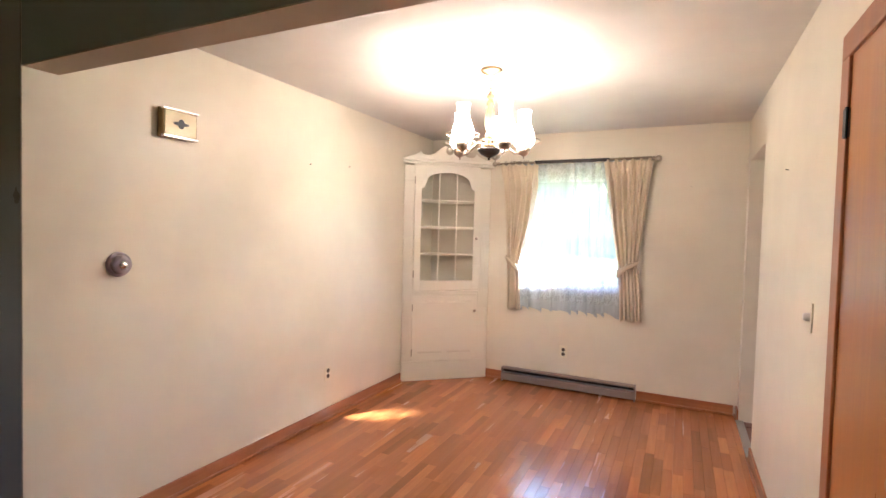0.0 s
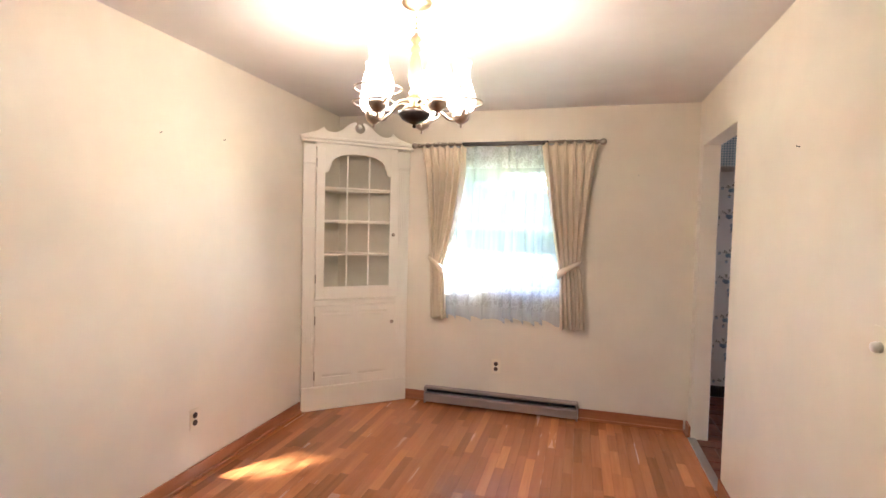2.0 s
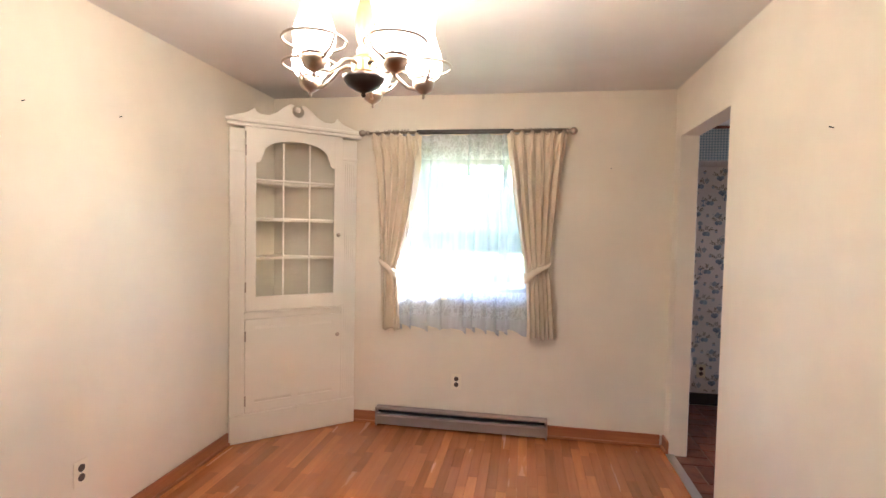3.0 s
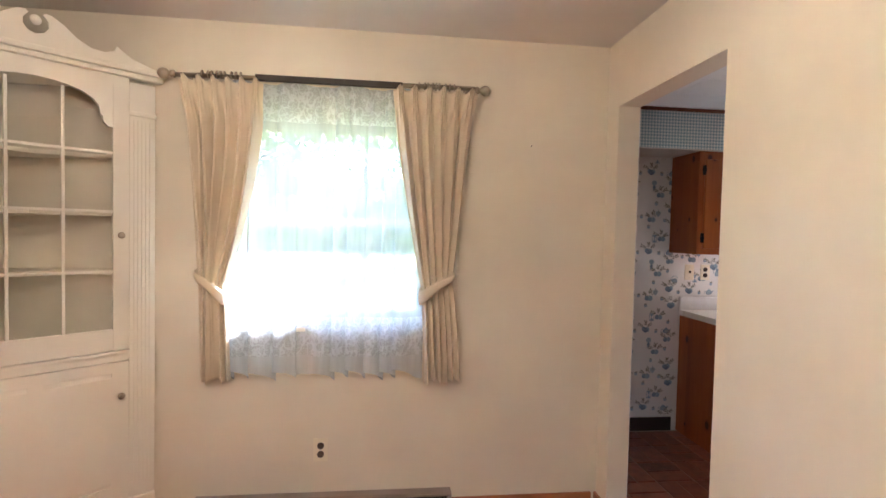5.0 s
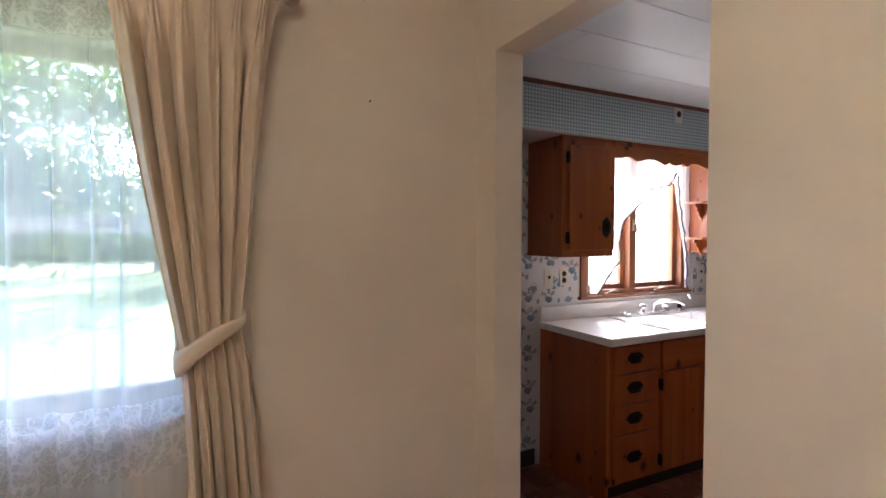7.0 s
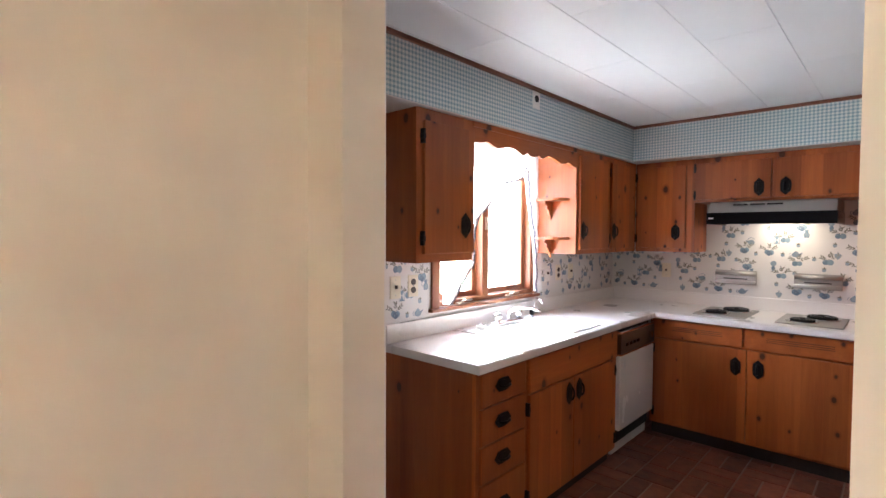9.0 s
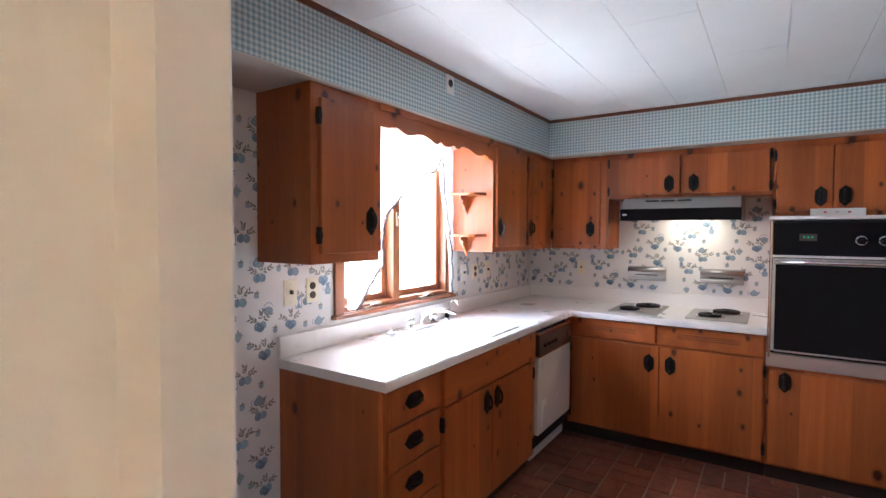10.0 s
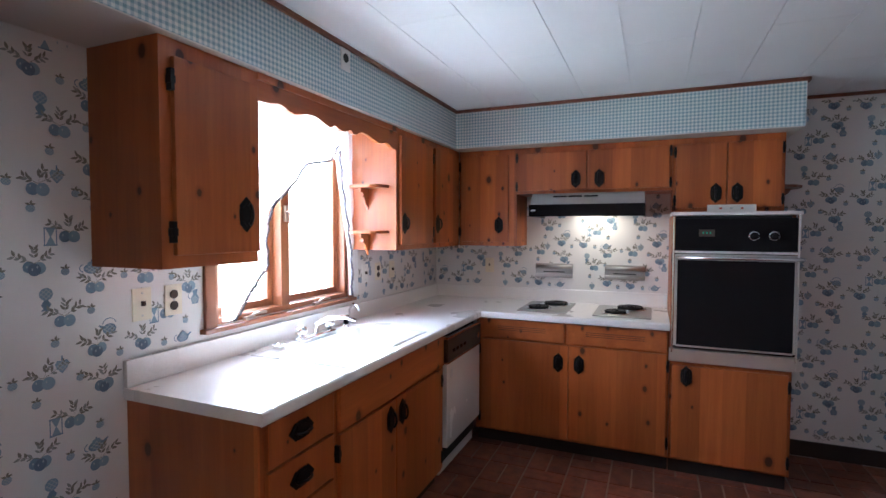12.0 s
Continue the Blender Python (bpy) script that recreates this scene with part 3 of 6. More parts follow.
window_2 = thing("window_2", (4.81, 0.95, 1.045), "wooden twin casement window over the kitchen sink", "window", kind="structure")
x0, x1, z0, z1 = KW
bm = B(x0 - 0.055, YK - 0.018, z0 - 0.02, x0 + 0.004, YK - 0.001, z1, bevel=0.004)
box(bm, x1 - 0.004, YK - 0.018, z0 - 0.02, x1 + 0.045, YK - 0.001, z1, bevel=0.004)
part("casing", bm, KWOOD, window_2)
part("window_frame", frame_bars(x0, z0, x1, z1, YK, YK + 0.12, 0.028), KWOOD, window_2)
part("mullion", B(4.702, YK - 0.004, z0 + 0.028, 4.762, YK + 0.12, z1 - 0.028, bevel=0.004), KWOOD, window_2)
part("window_sill", B(x0 - 0.07, YK - 0.034, z0 - 0.024, x1 + 0.055, YK + 0.02, z0 - 0.004, bevel=0.005), KWOOD, window_2)
for a, b in ((x0 + 0.03, 4.70), (4.764, x1 - 0.03)):
    s = part("casement", frame_bars(a, z0 + 0.03, b, z1 - 0.03, YK + 0.05, YK + 0.085, 0.035), KWOOD, window_2)
    pane(a + 0.03, z0 + 0.06, b - 0.03, z1 - 0.06, YK + 0.068, s)
    track = part("storm_rail", B(b - 0.11, YK + 0.095, z0 + 0.04, b - 0.085, YK + 0.11, z1 - 0.04), WPLAST, s)
    m = (a + b) / 2 - 0.03
    bm = tube(bmesh.new(), [(m, YK - 0.01, z0 + 0.005), (m + 0.02, YK - 0.03, z0 + 0.025), (m + 0.08, YK - 0.035, z0 + 0.022)], 0.006)
    box(bm, m - 0.03, YK - 0.02, z0 - 0.004, m + 0.03, YK + 0.012, z0 + 0.012, bevel=0.003)
    part("crank", bm, PEWTER, window_2, "dark metal crank handle", True)
bm = B(4.72, YK - 0.016, 1.50, 4.744, YK - 0.004, 1.58, bevel=0.003)
tube(bm, [(4.732, YK - 0.016, 1.55), (4.732, YK - 0.035, 1.545), (4.727, YK - 0.04, 1.49)], 0.006)
part("latch", bm, PEWTER, window_2)

set_over(known)

door_1 = thing("door_1", (W + 0.05, -3.18, 0), "closed flat birch veneer door with dark hinges", "door", kind="structure")
part("leaf", B(W - 0.008, DOOR[0] + 0.004, 0.012, W + 0.028, DOOR[1] - 0.004, DOOR[3] - 0.004, bevel=0.002), BIRCH, door_1)
bm = B(W - 0.018, DOOR[1] - 0.012, 0, W - 0.001, DOOR[1] + 0.07, DOOR[3] - 0.012, bevel=0.005)
box(bm, W - 0.018, DOOR[0] - 0.002, DOOR[3] - 0.012, W - 0.001, DOOR[1] + 0.07, DOOR[3] + 0.07, bevel=0.005)
part("casing", bm, FIRZ, door_1)
part("door_stop", B(W + 0.05, DOOR[1] - 0.014, 0, W + 0.09, DOOR[1] - 0.001, DOOR[3]), FIRZ, door_1)
for hz in (0.22, 1.845):
    bm = tube(bmesh.new(), [(W - 0.014, DOOR[1] - 0.006, hz - 0.05), (W - 0.014, DOOR[1] - 0.006, hz + 0.05)], 0.007)
    box(bm, W - 0.0205, DOOR[1] - 0.004, hz - 0.045, W - 0.0185, DOOR[1] + 0.012, hz + 0.045)
    box(bm, W - 0.0105, DOOR[1] - 0.02, hz - 0.045, W - 0.0085, DOOR[1] - 0.006, hz + 0.045)
    part("hinge", bm, IRON, door_1, "dark bronze butt hinge")
bm = lathe(bmesh.new(), [(0.03, 0), (0.03, 0.006), (0.012, 0.012), (0.012, 0.03), (0.026, 0.045), (0.028, 0.06), (0.015, 0.072)], 0, 0)
bmesh.ops.transform(bm, matrix=Matrix.Translation((W + 0.012, DOOR[0] + 0.07, 0.96)) @ Matrix.Rotation(radians(-90), 4, "Y"), verts=bm.verts)
part("door_knob", bm, BRASS, door_1, "", True)

# ---- the corner cabinet ----
CA = math.atan2(0.659, 0.752)
CORNER = Matrix.Translation((0.004, -0.588, 0)) @ Matrix.Rotation(CA, 4, "Z")


def at_corner(bm):
    bmesh.ops.transform(bm, matrix=CORNER, verts=bm.verts)
    return bm


def cabinet_corner():
    c = thing("corner_cabinet", (0.2, -0.2, 0), "tall white painted corner cabinet with an arched glazed door", "cabinet")
    L = 0.878
    # case: two pilasters, base, frieze, and the sides that run back to the walls
    for nm, a, b in (("pilaster", 0.0, 0.095), ("pilaster", L - 0.108, L)):
        bm = B(a, -0.012, 0.19, b, 0.02, 2.10, bevel=0.003)
        pil = part(nm, at_corner(bm), WHITE, c)
        for k in range(5):
            u = a + 0.022 + k * (b - a - 0.044) / 4
            part("flute", at_corner(B(u - 0.0035, -0.017, 0.26, u + 0.0035, -0.0122, 1.93)), WHITE, pil)
        part("capital", at_corner(B(a - 0.003, -0.02, 1.95, b + 0.003, -0.0122, 1.97, bevel=0.003)), WHITE, pil)
    bm = B(0.0, -0.022, 0.0, L, 0.02, 0.19, bevel=0.006)
    part("plinth", at_corner(bm), WHITE, c)
    bm = B(0.095, -0.006, 2.085, L - 0.108, 0.02, 2.12)
    part("frieze", at_corner(bm), WHITE, c)
    bm = B(0.095, -0.010, 0.835, L - 0.108, 0.02, 0.875, bevel=0.003)
    box(bm, 0.092, -0.026, 0.868, L - 0.105, 0.0, 0.884, bevel=0.005)
    part("mid_rail", at_corner(bm), WHITE, c)
    bm = B(-0.02, -0.030, 2.118, L + 0.03, 0.02, 2.14, bevel=0.006)
    box(bm, -0.032, -0.045, 2.14, L + 0.04, 0.02, 2.165, bevel=0.008)
    part("cornice", at_corner(bm), WHITE, c)
    # pediment with two scrolls and an open ring
    pts = [(-0.02, 2.165), (L + 0.03, 2.165), (L + 0.03, 2.172)]
    half = [(0.03, 2.185), (0.10, 2.206), (0.145, 2.236), (0.155, 2.245), (0.165, 2.222), (0.20, 2.207), (0.25, 2.209), (0.30, 2.235), (0.345, 2.275), (0.385, 2.30), (0.405, 2.303)]
    for u, v in half:
        pts.append((L - u, v))
    ring = []
    for k in range(9):
        a = radians(58 - k * 37)
        ring.append((L / 2 + 0.043 * math.cos(a) + 0.002, 2.258 + 0.043 * math.sin(a)))
    pts += ring
    for u, v in half[::-1]:
        pts.append((u, v))
    bm = slab(bmesh.new(), pts, 0.022, lambda u, v, w: (u, w - 0.012, v))
    part("pediment", at_corner(bm), WHITE, c)
    bm = lathe(bmesh.new(), [(0.019, 0), (0.021, 0.008), (0.018, 0.018)], 0, 0, 16)
    bmesh.ops.transform(bm, matrix=Matrix.Translation((L / 2 + 0.002, 0.008, 2.272)) @ Matrix.Rotation(radians(90), 4, "X"), verts=bm.verts)
    part("rosette", at_corner(bm), WHITE, c, "", True)
    # inside: back panels along the walls, shelves with a curved front
    bm = bmesh.new()
    box(bm, 0.006, -0.58, 0.02, 0.014, -0.006, 2.11)
    box(bm, 0.006, -0.014, 0.02, 0.655, -0.006, 2.11)
    part("back_panel", bm, CABINSIDE, c, "cream cabinet lining")
    for sz in (0.905, 1.245, 1.512, 1.772):
        outl = [(0.014, -0.014), (0.63, -0.014), (0.50, -0.11)]
        for k in range(1, 8):
            t = k / 8
            u = 0.80 - 0.72 * t
            w = 0.06 + 0.07 * math.sin(math.pi * t) + (0.03 if k == 4 else 0)
            p = CORNER @ Vector((u, w, 0))
            outl.append((p.x, p.y))
        outl += [(0.09, -0.48), (0.014, -0.565)]
        bm = slab(bmesh.new(), outl, 0.018, lambda u, v, w: (u, v, sz - w))
        part("shelf", bm, CABINSIDE, c)
    bm = slab(bmesh.new(), [(0.014, -0.014), (0.63, -0.014), (0.014, -0.565)], 0.015, lambda u, v, w: (u, v, 2.10 - w))
    part("top_board", bm, CABINSIDE, c)
    # upper door: stiles, rails, shaped head, glazing bars
    d = part("upper_door", at_corner(B(0.10, -0.020, 0.888, 0.165, 0.0, 2.083, bevel=0.002)), WHITE, c)
    bm = B(0.705, -0.020, 0.888, 0.768, 0.0, 2.083, bevel=0.002)
    box(bm, 0.165, -0.020, 0.888, 0.705, 0.0, 0.985, bevel=0.002)
    part("stile", at_corner(bm), WHITE, d)
    arch = [(0.165, 2.083), (0.165, 1.885), (0.185, 1.888), (0.20, 1.905), (0.203, 1.93)]
    for k in range(0, 13):
        a = math.pi - math.pi * k / 12
        arch.append((0.435 + 0.225 * math.cos(a), 1.935 + 0.112 * math.sin(a) ** 0.8 if 0 < k < 12 else 1.935))
    arch += [(0.667, 1.93), (0.67, 1.905), (0.685, 1.888), (0.705, 1.885), (0.705, 2.083)]
    bm = slab(bmesh.new(), arch, 0.020, lambda u, v, w: (u, w - 0.020, v))
    part("arched_head", at_corner(bm), WHITE, d)
    bars = [(0.339, 0.985, 0.351, 2.03), (0.520, 0.985, 0.532, 2.03)] + [(0.165, z - 0.006, 0.705, z + 0.006) for z in (1.245, 1.512, 1.772)]
    for a, z0_, b, z1_ in bars:
        part("glazing_bar", at_corner(B(a, -0.016, z0_, b, -0.002, z1_, bevel=0.002)), WHITE, d)
    cols, rws = (0.165, 0.345, 0.526, 0.705), (0.985, 1.245, 1.512, 1.772, 2.04)
    for i in range(3):
        for j in range(4):
            top = rws[j + 1] - 0.007 if j < 3 else (2.03 if i == 1 else 1.95)
            pn = part("pane", at_corner(B(cols[i] + 0.007, -0.010, rws[j] + 0.007, cols[i + 1] - 0.007, -0.007, top)), GLASS, d)
            pn.visible_shadow = False
    # lower door with a raised field
    d2 = part("lower_door", at_corner(B(0.098, -0.006, 0.194, 0.767, 0.0, 0.832)), WHITE, c)
    for a, b in ((0.098, 0.16), (0.405, 0.455), (0.70, 0.767)):
        part("stile", at_corner(B(a, -0.018, 0.194, b, -0.0062, 0.832)), WHITE, d2)
    for a, b in ((0.16, 0.405), (0.455, 0.70)):
        part("rail", at_corner(B(a, -0.018, 0.194, b, -0.0062, 0.262)), WHITE, d2)
        part("rail", at_corner(B(a, -0.018, 0.786, b, -0.0062, 0.832)), WHITE, d2)
        bm = slab(bmesh.new(), [(-0.008, 0.262), (-0.0175, 0.284), (-0.0175, 0.764), (-0.008, 0.786), (-0.0062, 0.786), (-0.0062, 0.262)], b - a, lambda u, v, w: (a + w, u, v))
        part("panel", at_corner(bm), WHITE, d2)
    for dd, kz in ((d, 1.408), (d2, 0.682)):
        bm = lathe(bmesh.new(), [(0.006, 0), (0.006, 0.01), (0.014, 0.016), (0.015, 0.024), (0.009, 0.03)], 0, 0, 14)
        bmesh.ops.transform(bm, matrix=Matrix.Translation((0.733, -0.018, kz)) @ Matrix.Rotation(radians(90), 4, "X"), verts=bm.verts)
        part("knob", at_corner(bm), PEWTER, dd, "small aged brass knob", True)
    for dd, hz in ((d, 1.96), (d, 1.05), (d2, 0.72), (d2, 0.28)):
        part("hinge", at_corner(B(0.094, -0.024, hz - 0.035, 0.104, -0.017, hz + 0.035, bevel=0.002)), PEWTER, dd, "small dark hinge")
    return c


cabinet_corner()

# ---- curtains of the dining window ----
ZR = 2.152
rod = thing("curtain_rod", (1.48, -0.09, ZR), "dark bronze curtain rod with ball finials and rings", "curtain rod")
part("pole", tube(bmesh.new(), [(0.79, -0.09, ZR - 0.006), (2.17, -0.09, ZR + 0.004)], 0.011, 12), PEWTER, rod, "", True)
bm = B(1.14, -0.102, ZR - 0.016, 1.82, -0.08, ZR + 0.013, bevel=0.004)
part("traverse_track", bm, mat("dark_bronze", (0.03, 0.022, 0.016), 0.4, 0.3), rod, "dark flat traverse track")
for fx, sg in ((0.79, -1), (2.17, 1)):
    bm = lathe(bmesh.new(), [(0.012, 0), (0.018, 0.006), (0.018, 0.018), (0.010, 0.026), (0.017, 0.034), (0.023, 0.042), (0.026, 0.055), (0.022, 0.068), (0.010, 0.078)], 0, 0, 16)
    bmesh.ops.transform(bm, matrix=Matrix.Translation((fx, -0.09, ZR - 0.004)) @ Matrix.Rotation(radians(90 * sg), 4, "Y"), verts=bm.verts)
    part("finial", bm, PEWTER, rod, "", True)
    bm = B(fx + sg * -0.03 - 0.008, -0.09, ZR - 0.008, fx + sg * -0.03 + 0.008, -0.001, ZR + 0.006)
    box(bm, fx + sg * -0.03 - 0.014, -0.005, ZR - 0.03, fx + sg * -0.03 + 0.014, -0.001, ZR + 0.03, bevel=0.002)
    part("bracket", bm, PEWTER, rod)
for k in range(9):
    for base in (0.905, 1.90):
        cx = base + k * 0.021 + 0.004 * math.sin(k * 2.3)
        ring = [(cx + 0.004 * math.sin(k), -0.09 + 0.016 * math.cos(a), ZR + 0.002 + 0.016 * math.sin(a)) for a in [2 * math.pi * i / 14 for i in range(14)]]
        part("ring", tube(bmesh.new(), ring, 0.0035, 6, True), PEWTER, rod, "", True)


def lerp(a, b, t):
    return a + (b - a) * t


def smooth_step(a, b, x):
    t = min(1.0, max(0.0, (x - a) / (b - a)))
    return t * t * (3 - 2 * t)


def drape(name, top, tie, bottom, z_top, z_tie, z_bot, folds, seed, label, inner_right, curve):
    """A pinch-pleated curtain gathered by a tie-back: edges given as (left, right) at top, tie and hem."""
    rnd = random.Random(seed)
    ob = thing(name, ((bottom[0] + bottom[1]) / 2, -0.1, z_bot), label, "curtain", "pair of tied-back curtains")
    nu, nv = 180, 90
    shift = [rnd.uniform(-0.16, 0.16) for _ in range(folds + 2)]
    depth = [rnd.uniform(0.7, 1.25) for _ in range(folds + 2)]
    minor = [rnd.uniform(0.15, 0.85) for _ in range(folds + 2)]
    inn, out = (1, 0) if inner_right else (0, 1)
    bm = bmesh.new()
    rows = []
    for j in range(nv + 1):
        s = j / nv
        z = lerp(z_top, z_bot, s)
        k = (z_top - z) / (z_top - z_tie)
        e = [0, 0]
        if k <= 1:
            e[inn] = lerp(top[inn], tie[inn], k ** curve)
            e[out] = lerp(top[out], tie[out], k ** 0.82)
        else:
            q = (z_tie - z) / (z_tie - z_bot)
            e = [lerp(tie[0], bottom[0], q ** 0.6), lerp(tie[1], bottom[1], q ** 0.6)]
        wide = e[1] - e[0]
        loose = smooth_step(0.045, 0.17, s)
        squeeze = 0.5 + 0.5 * min(1, abs(k - 1) * 2.2)
        row = []
        for i in range(nu + 1):
            u = i / nu
            f = u * folds
            n = int(f)
            c = f - n - 0.5
            # heading: three sharp tucks at each pleat, the cloth flat between them
            tuck = sum(math.exp(-((c - d) / 0.045) ** 2) for d in (-0.13, 0.0, 0.13))
            pleat = 0.014 + 0.022 * tuck + 0.006 * math.cos(2 * math.pi * c)
            # below: deep round folds with narrow valleys, and a lesser fold beside each
            g = c - shift[n] * smooth_step(0.1, 0.6, s) + 0.05 * math.sin(4 * s + seed + n)
            body = 1.0 - 1.9 * abs(math.sin(math.pi * g)) ** 0.75
            body += 0.4 * math.exp(-((c + 0.5 - minor[n]) / 0.07) ** 2)
            fold = 0.040 * depth[n] * squeeze * body * min(1.0, wide / folds / 0.032)
            y = -0.096 - lerp(pleat, fold, loose) - 0.006 * math.sin(5 * u + 3 * s + seed)
            dz = 0.010 * math.sin(11 * u + seed) * smooth_step(0.9, 1.0, s) - 0.022 * (1 - math.exp(-(c / 0.22) ** 2)) * smooth_step(0.05, 0.0, s)
            side = 0.010 * math.sin(2 * math.pi * c) * loose * (1 - 0.5 * s)
            row.append(bm.verts.new((e[0] + u * wide + side, y, z + dz)))
        rows.append(row)
    for a, b in zip(rows, rows[1:]):
        for i in range(nu):
            bm.faces.new((a[i], a[i + 1], b[i + 1], b[i]))
    p = part("cloth", bm, LINEN, ob, "", True)
    p.modifiers.new("thickness", "SOLIDIFY").thickness = 0.002
    # tie-back: a wide band, broadest towards the window, drawn up to the wall hook
    bm = bmesh.new()
    cx, rx = (tie[0] + tie[1]) / 2, (tie[1] - tie[0]) / 2 + 0.008
    sg = -1 if inner_right else 1
    n = 48
    rings = [[], [], [], []]
    for i in range(n):
        a = 2 * math.pi * i / n
        px, py = cx + rx * math.cos(a), -0.1 + 0.056 * math.sin(a)
        zc = z_tie + sg * 0.055 * math.cos(a) + 0.006 * math.sin(3 * a)
        half = 0.026 - sg * 0.010 * math.cos(a)
        for ring, v, push in zip(rings, (-1.0, -0.45, 0.45, 1.0), (0.0, 0.004, 0.004, 0.0)):
            ring.append(bm.verts.new((px + push * math.cos(a), py + push * math.sin(a), zc + v * half)))
    for lo_ring, hi_ring in zip(rings, rings[1:]):
        for i in range(n):
            bm.faces.new((lo_ring[i], lo_ring[(i + 1) % n], hi_ring[(i + 1) % n], hi_ring[i]))
    tb = part("tie_back", bm, LINEN, ob, "", True)
    tb.modifiers.new("thickness", "SOLIDIFY").thickness = 0.004
    return ob


drape("curtain", (0.805, 1.18), (0.89, 1.008), (0.898, 1.035), 2.142, 1.187, 0.735, 6, 2, "beige pinch-pleated curtain tied back at the window", True, 1.9)
drape("curtain", (1.775, 2.19), (1.928, 2.083), (1.952, 2.135), 2.148, 1.19, 0.715, 6, 5, "beige pinch-pleated curtain tied back at the window", False, 1.25)
bm = tube(bmesh.new(), [(2.10, -0.05, 2.14), (2.105, -0.05, 1.5), (2.115, -0.06, 1.2), (2.10, -0.06, 1.0), (2.085, -0.05, 1.2), (2.09, -0.05, 1.5), (2.09, -0.05, 2.14)], 0.002, 5)
solid("draw_cord", bm, IVORY, "thin looped curtain draw cord", "cord")

bm = bmesh.new()
nu, nv = 220, 40
rows = []
for j in range(nv + 1):
    s = j / nv
    row = []
    for i in range(nu + 1):
        u = i / nu
        f = u * 9.5 + 0.45 * math.sin(u * 9) + 0.2 * math.sin(u * 23)
        amp = 0.010 + 0.020 * s
        wob = math.cos(2 * math.pi * f) + 0.3 * math.cos(4 * math.pi * f + 1)
        hem = 0.016 * (math.cos(2 * math.pi * f + 0.6) - 1) * s ** 3 + 0.006 * math.sin(u * 23)
        row.append(bm.verts.new((1.0 + u * 0.95 + (0.006 + 0.024 * s) * math.sin(2 * math.pi * f), -0.052 - amp * wob * 0.8, 2.14 - s * 1.375 + hem * 1.4)))
    rows.append(row)
for a, b in zip(rows, rows[1:]):
    for i in range(nu):
        bm.faces.new((a[i], a[i + 1], b[i + 1], b[i]))
solid("sheer_curtain", bm, SHEER, "white sheer lace curtain hanging inside the window", "curtain", smooth=True)


# ---- small wall things of the dining room ----
def outlet(at, normal, label, slots="duplex", plate=IVORY, wide=0.072, high=0.116):
    """A cover plate with its sockets; normal is 'x+', 'x-' or 'y-'."""
    t = thing("outlet" if slots in ("duplex", "clock") else "light_switch", at, label, "outlet" if slots in ("duplex", "clock") else "switch")
    turn = {"y-": 0, "x+": 90, "x-": -90}[normal]
    m = Matrix.Translation(at) @ Matrix.Rotation(radians(turn), 4, "Z")

    def put(bm):
        bmesh.ops.transform(bm, matrix=m, verts=bm.verts)
        return bm
    part("plate", put(B(-wide / 2, -0.006, -high / 2, wide / 2, -0.0005, high / 2, bevel=0.002)), plate, t)
    if slots == "duplex":
        for dz in (-0.0215, 0.0215):
            bm = lathe(bmesh.new(), [(0.017, 0), (0.017, 0.004), (0.015, 0.005)], 0, 0, 16)
            bmesh.ops.transform(bm, matrix=Matrix.Translation((0, -0.005, dz)) @ Matrix.Rotation(radians(90), 4, "X"), verts=bm.verts)
            part("socket", put(bm), BROWNP, t, "dark brown socket")
        part("screw", put(B(-0.003, -0.008, -0.003, 0.003, -0.005, 0.003)), STEEL, t)
    elif slots == "clock":
        bm = lathe(bmesh.new(), [(0.02, 0), (0.02, 0.003)], 0, 0, 16)
        bmesh.ops.transform(bm, matrix=Matrix.Translation((0, -0.0055, 0)) @ Matrix.Rotation(radians(90), 4, "X"), verts=bm.verts)
        part("socket", put(bm), DARK, t, "dark recessed socket")
    elif slots == "dimmer":
        bm = lathe(bmesh.new(), [(0.016, 0), (0.016, 0.012), (0.013, 0.02), (0.004, 0.021)], 0, 0, 18)
        bmesh.ops.transform(bm, matrix=Matrix.Translation((0, -0.006, 0.0)) @ Matrix.Rotation(radians(90), 4, "X"), verts=bm.verts)
        part("knob", put(bm), WPLAST, t, "round white dimmer knob", True)
    else:
        part("toggle", put(B(-0.005, -0.02, -0.006, 0.005, -0.005, 0.012, bevel=0.002)), BROWNP if slots == "dark" else WPLAST, t)
        for dz in (-0.04, 0.04):
            part("screw", put(B(-0.003, -0.0075, dz - 0.003, 0.003, -0.005, dz + 0.003)), STEEL, t)
    return t


outlet((1.45, 0, 0.352), "y-", "ivory wall outlet with dark sockets under the window")
outlet((0, -1.70, 0.353), "x+", "ivory wall outlet with dark sockets on the long wall")
outlet((W, -2.388, 1.172), "x-", "ivory dimmer switch plate with a round knob", "dimmer")

bh = thing("baseboard_heater", (1.48, -0.03, 0), "brown-grey electric baseboard heater under the window", "heater")
bm = slab(bmesh.new(), [(-0.002, 0.012), (-0.002, 0.137), (-0.052, 0.137), (-0.063, 0.131), (-0.063, 0.122), (-0.018, 0.119), (-0.018, 0.088), (-0.058, 0.084), (-0.066, 0.078), (-0.066, 0.015)], 1.23, lambda u, v, w: (0.866 + w, u, v))
part("casing", bm, HEATER, bh)
part("outlet_slot", B(0.87, -0.0205, 0.090, 2.09, -0.0185, 0.117), DARK, bh, "dark air slot")
for a in (0.856, 2.096):
    part("end_cap", B(a, -0.068, 0.0, a + 0.012, -0.001, 0.138, bevel=0.003), HEATER, bh)
part("fins", B(0.87, -0.05, 0.086, 2.09, -0.022, 0.089), STEEL, bh)

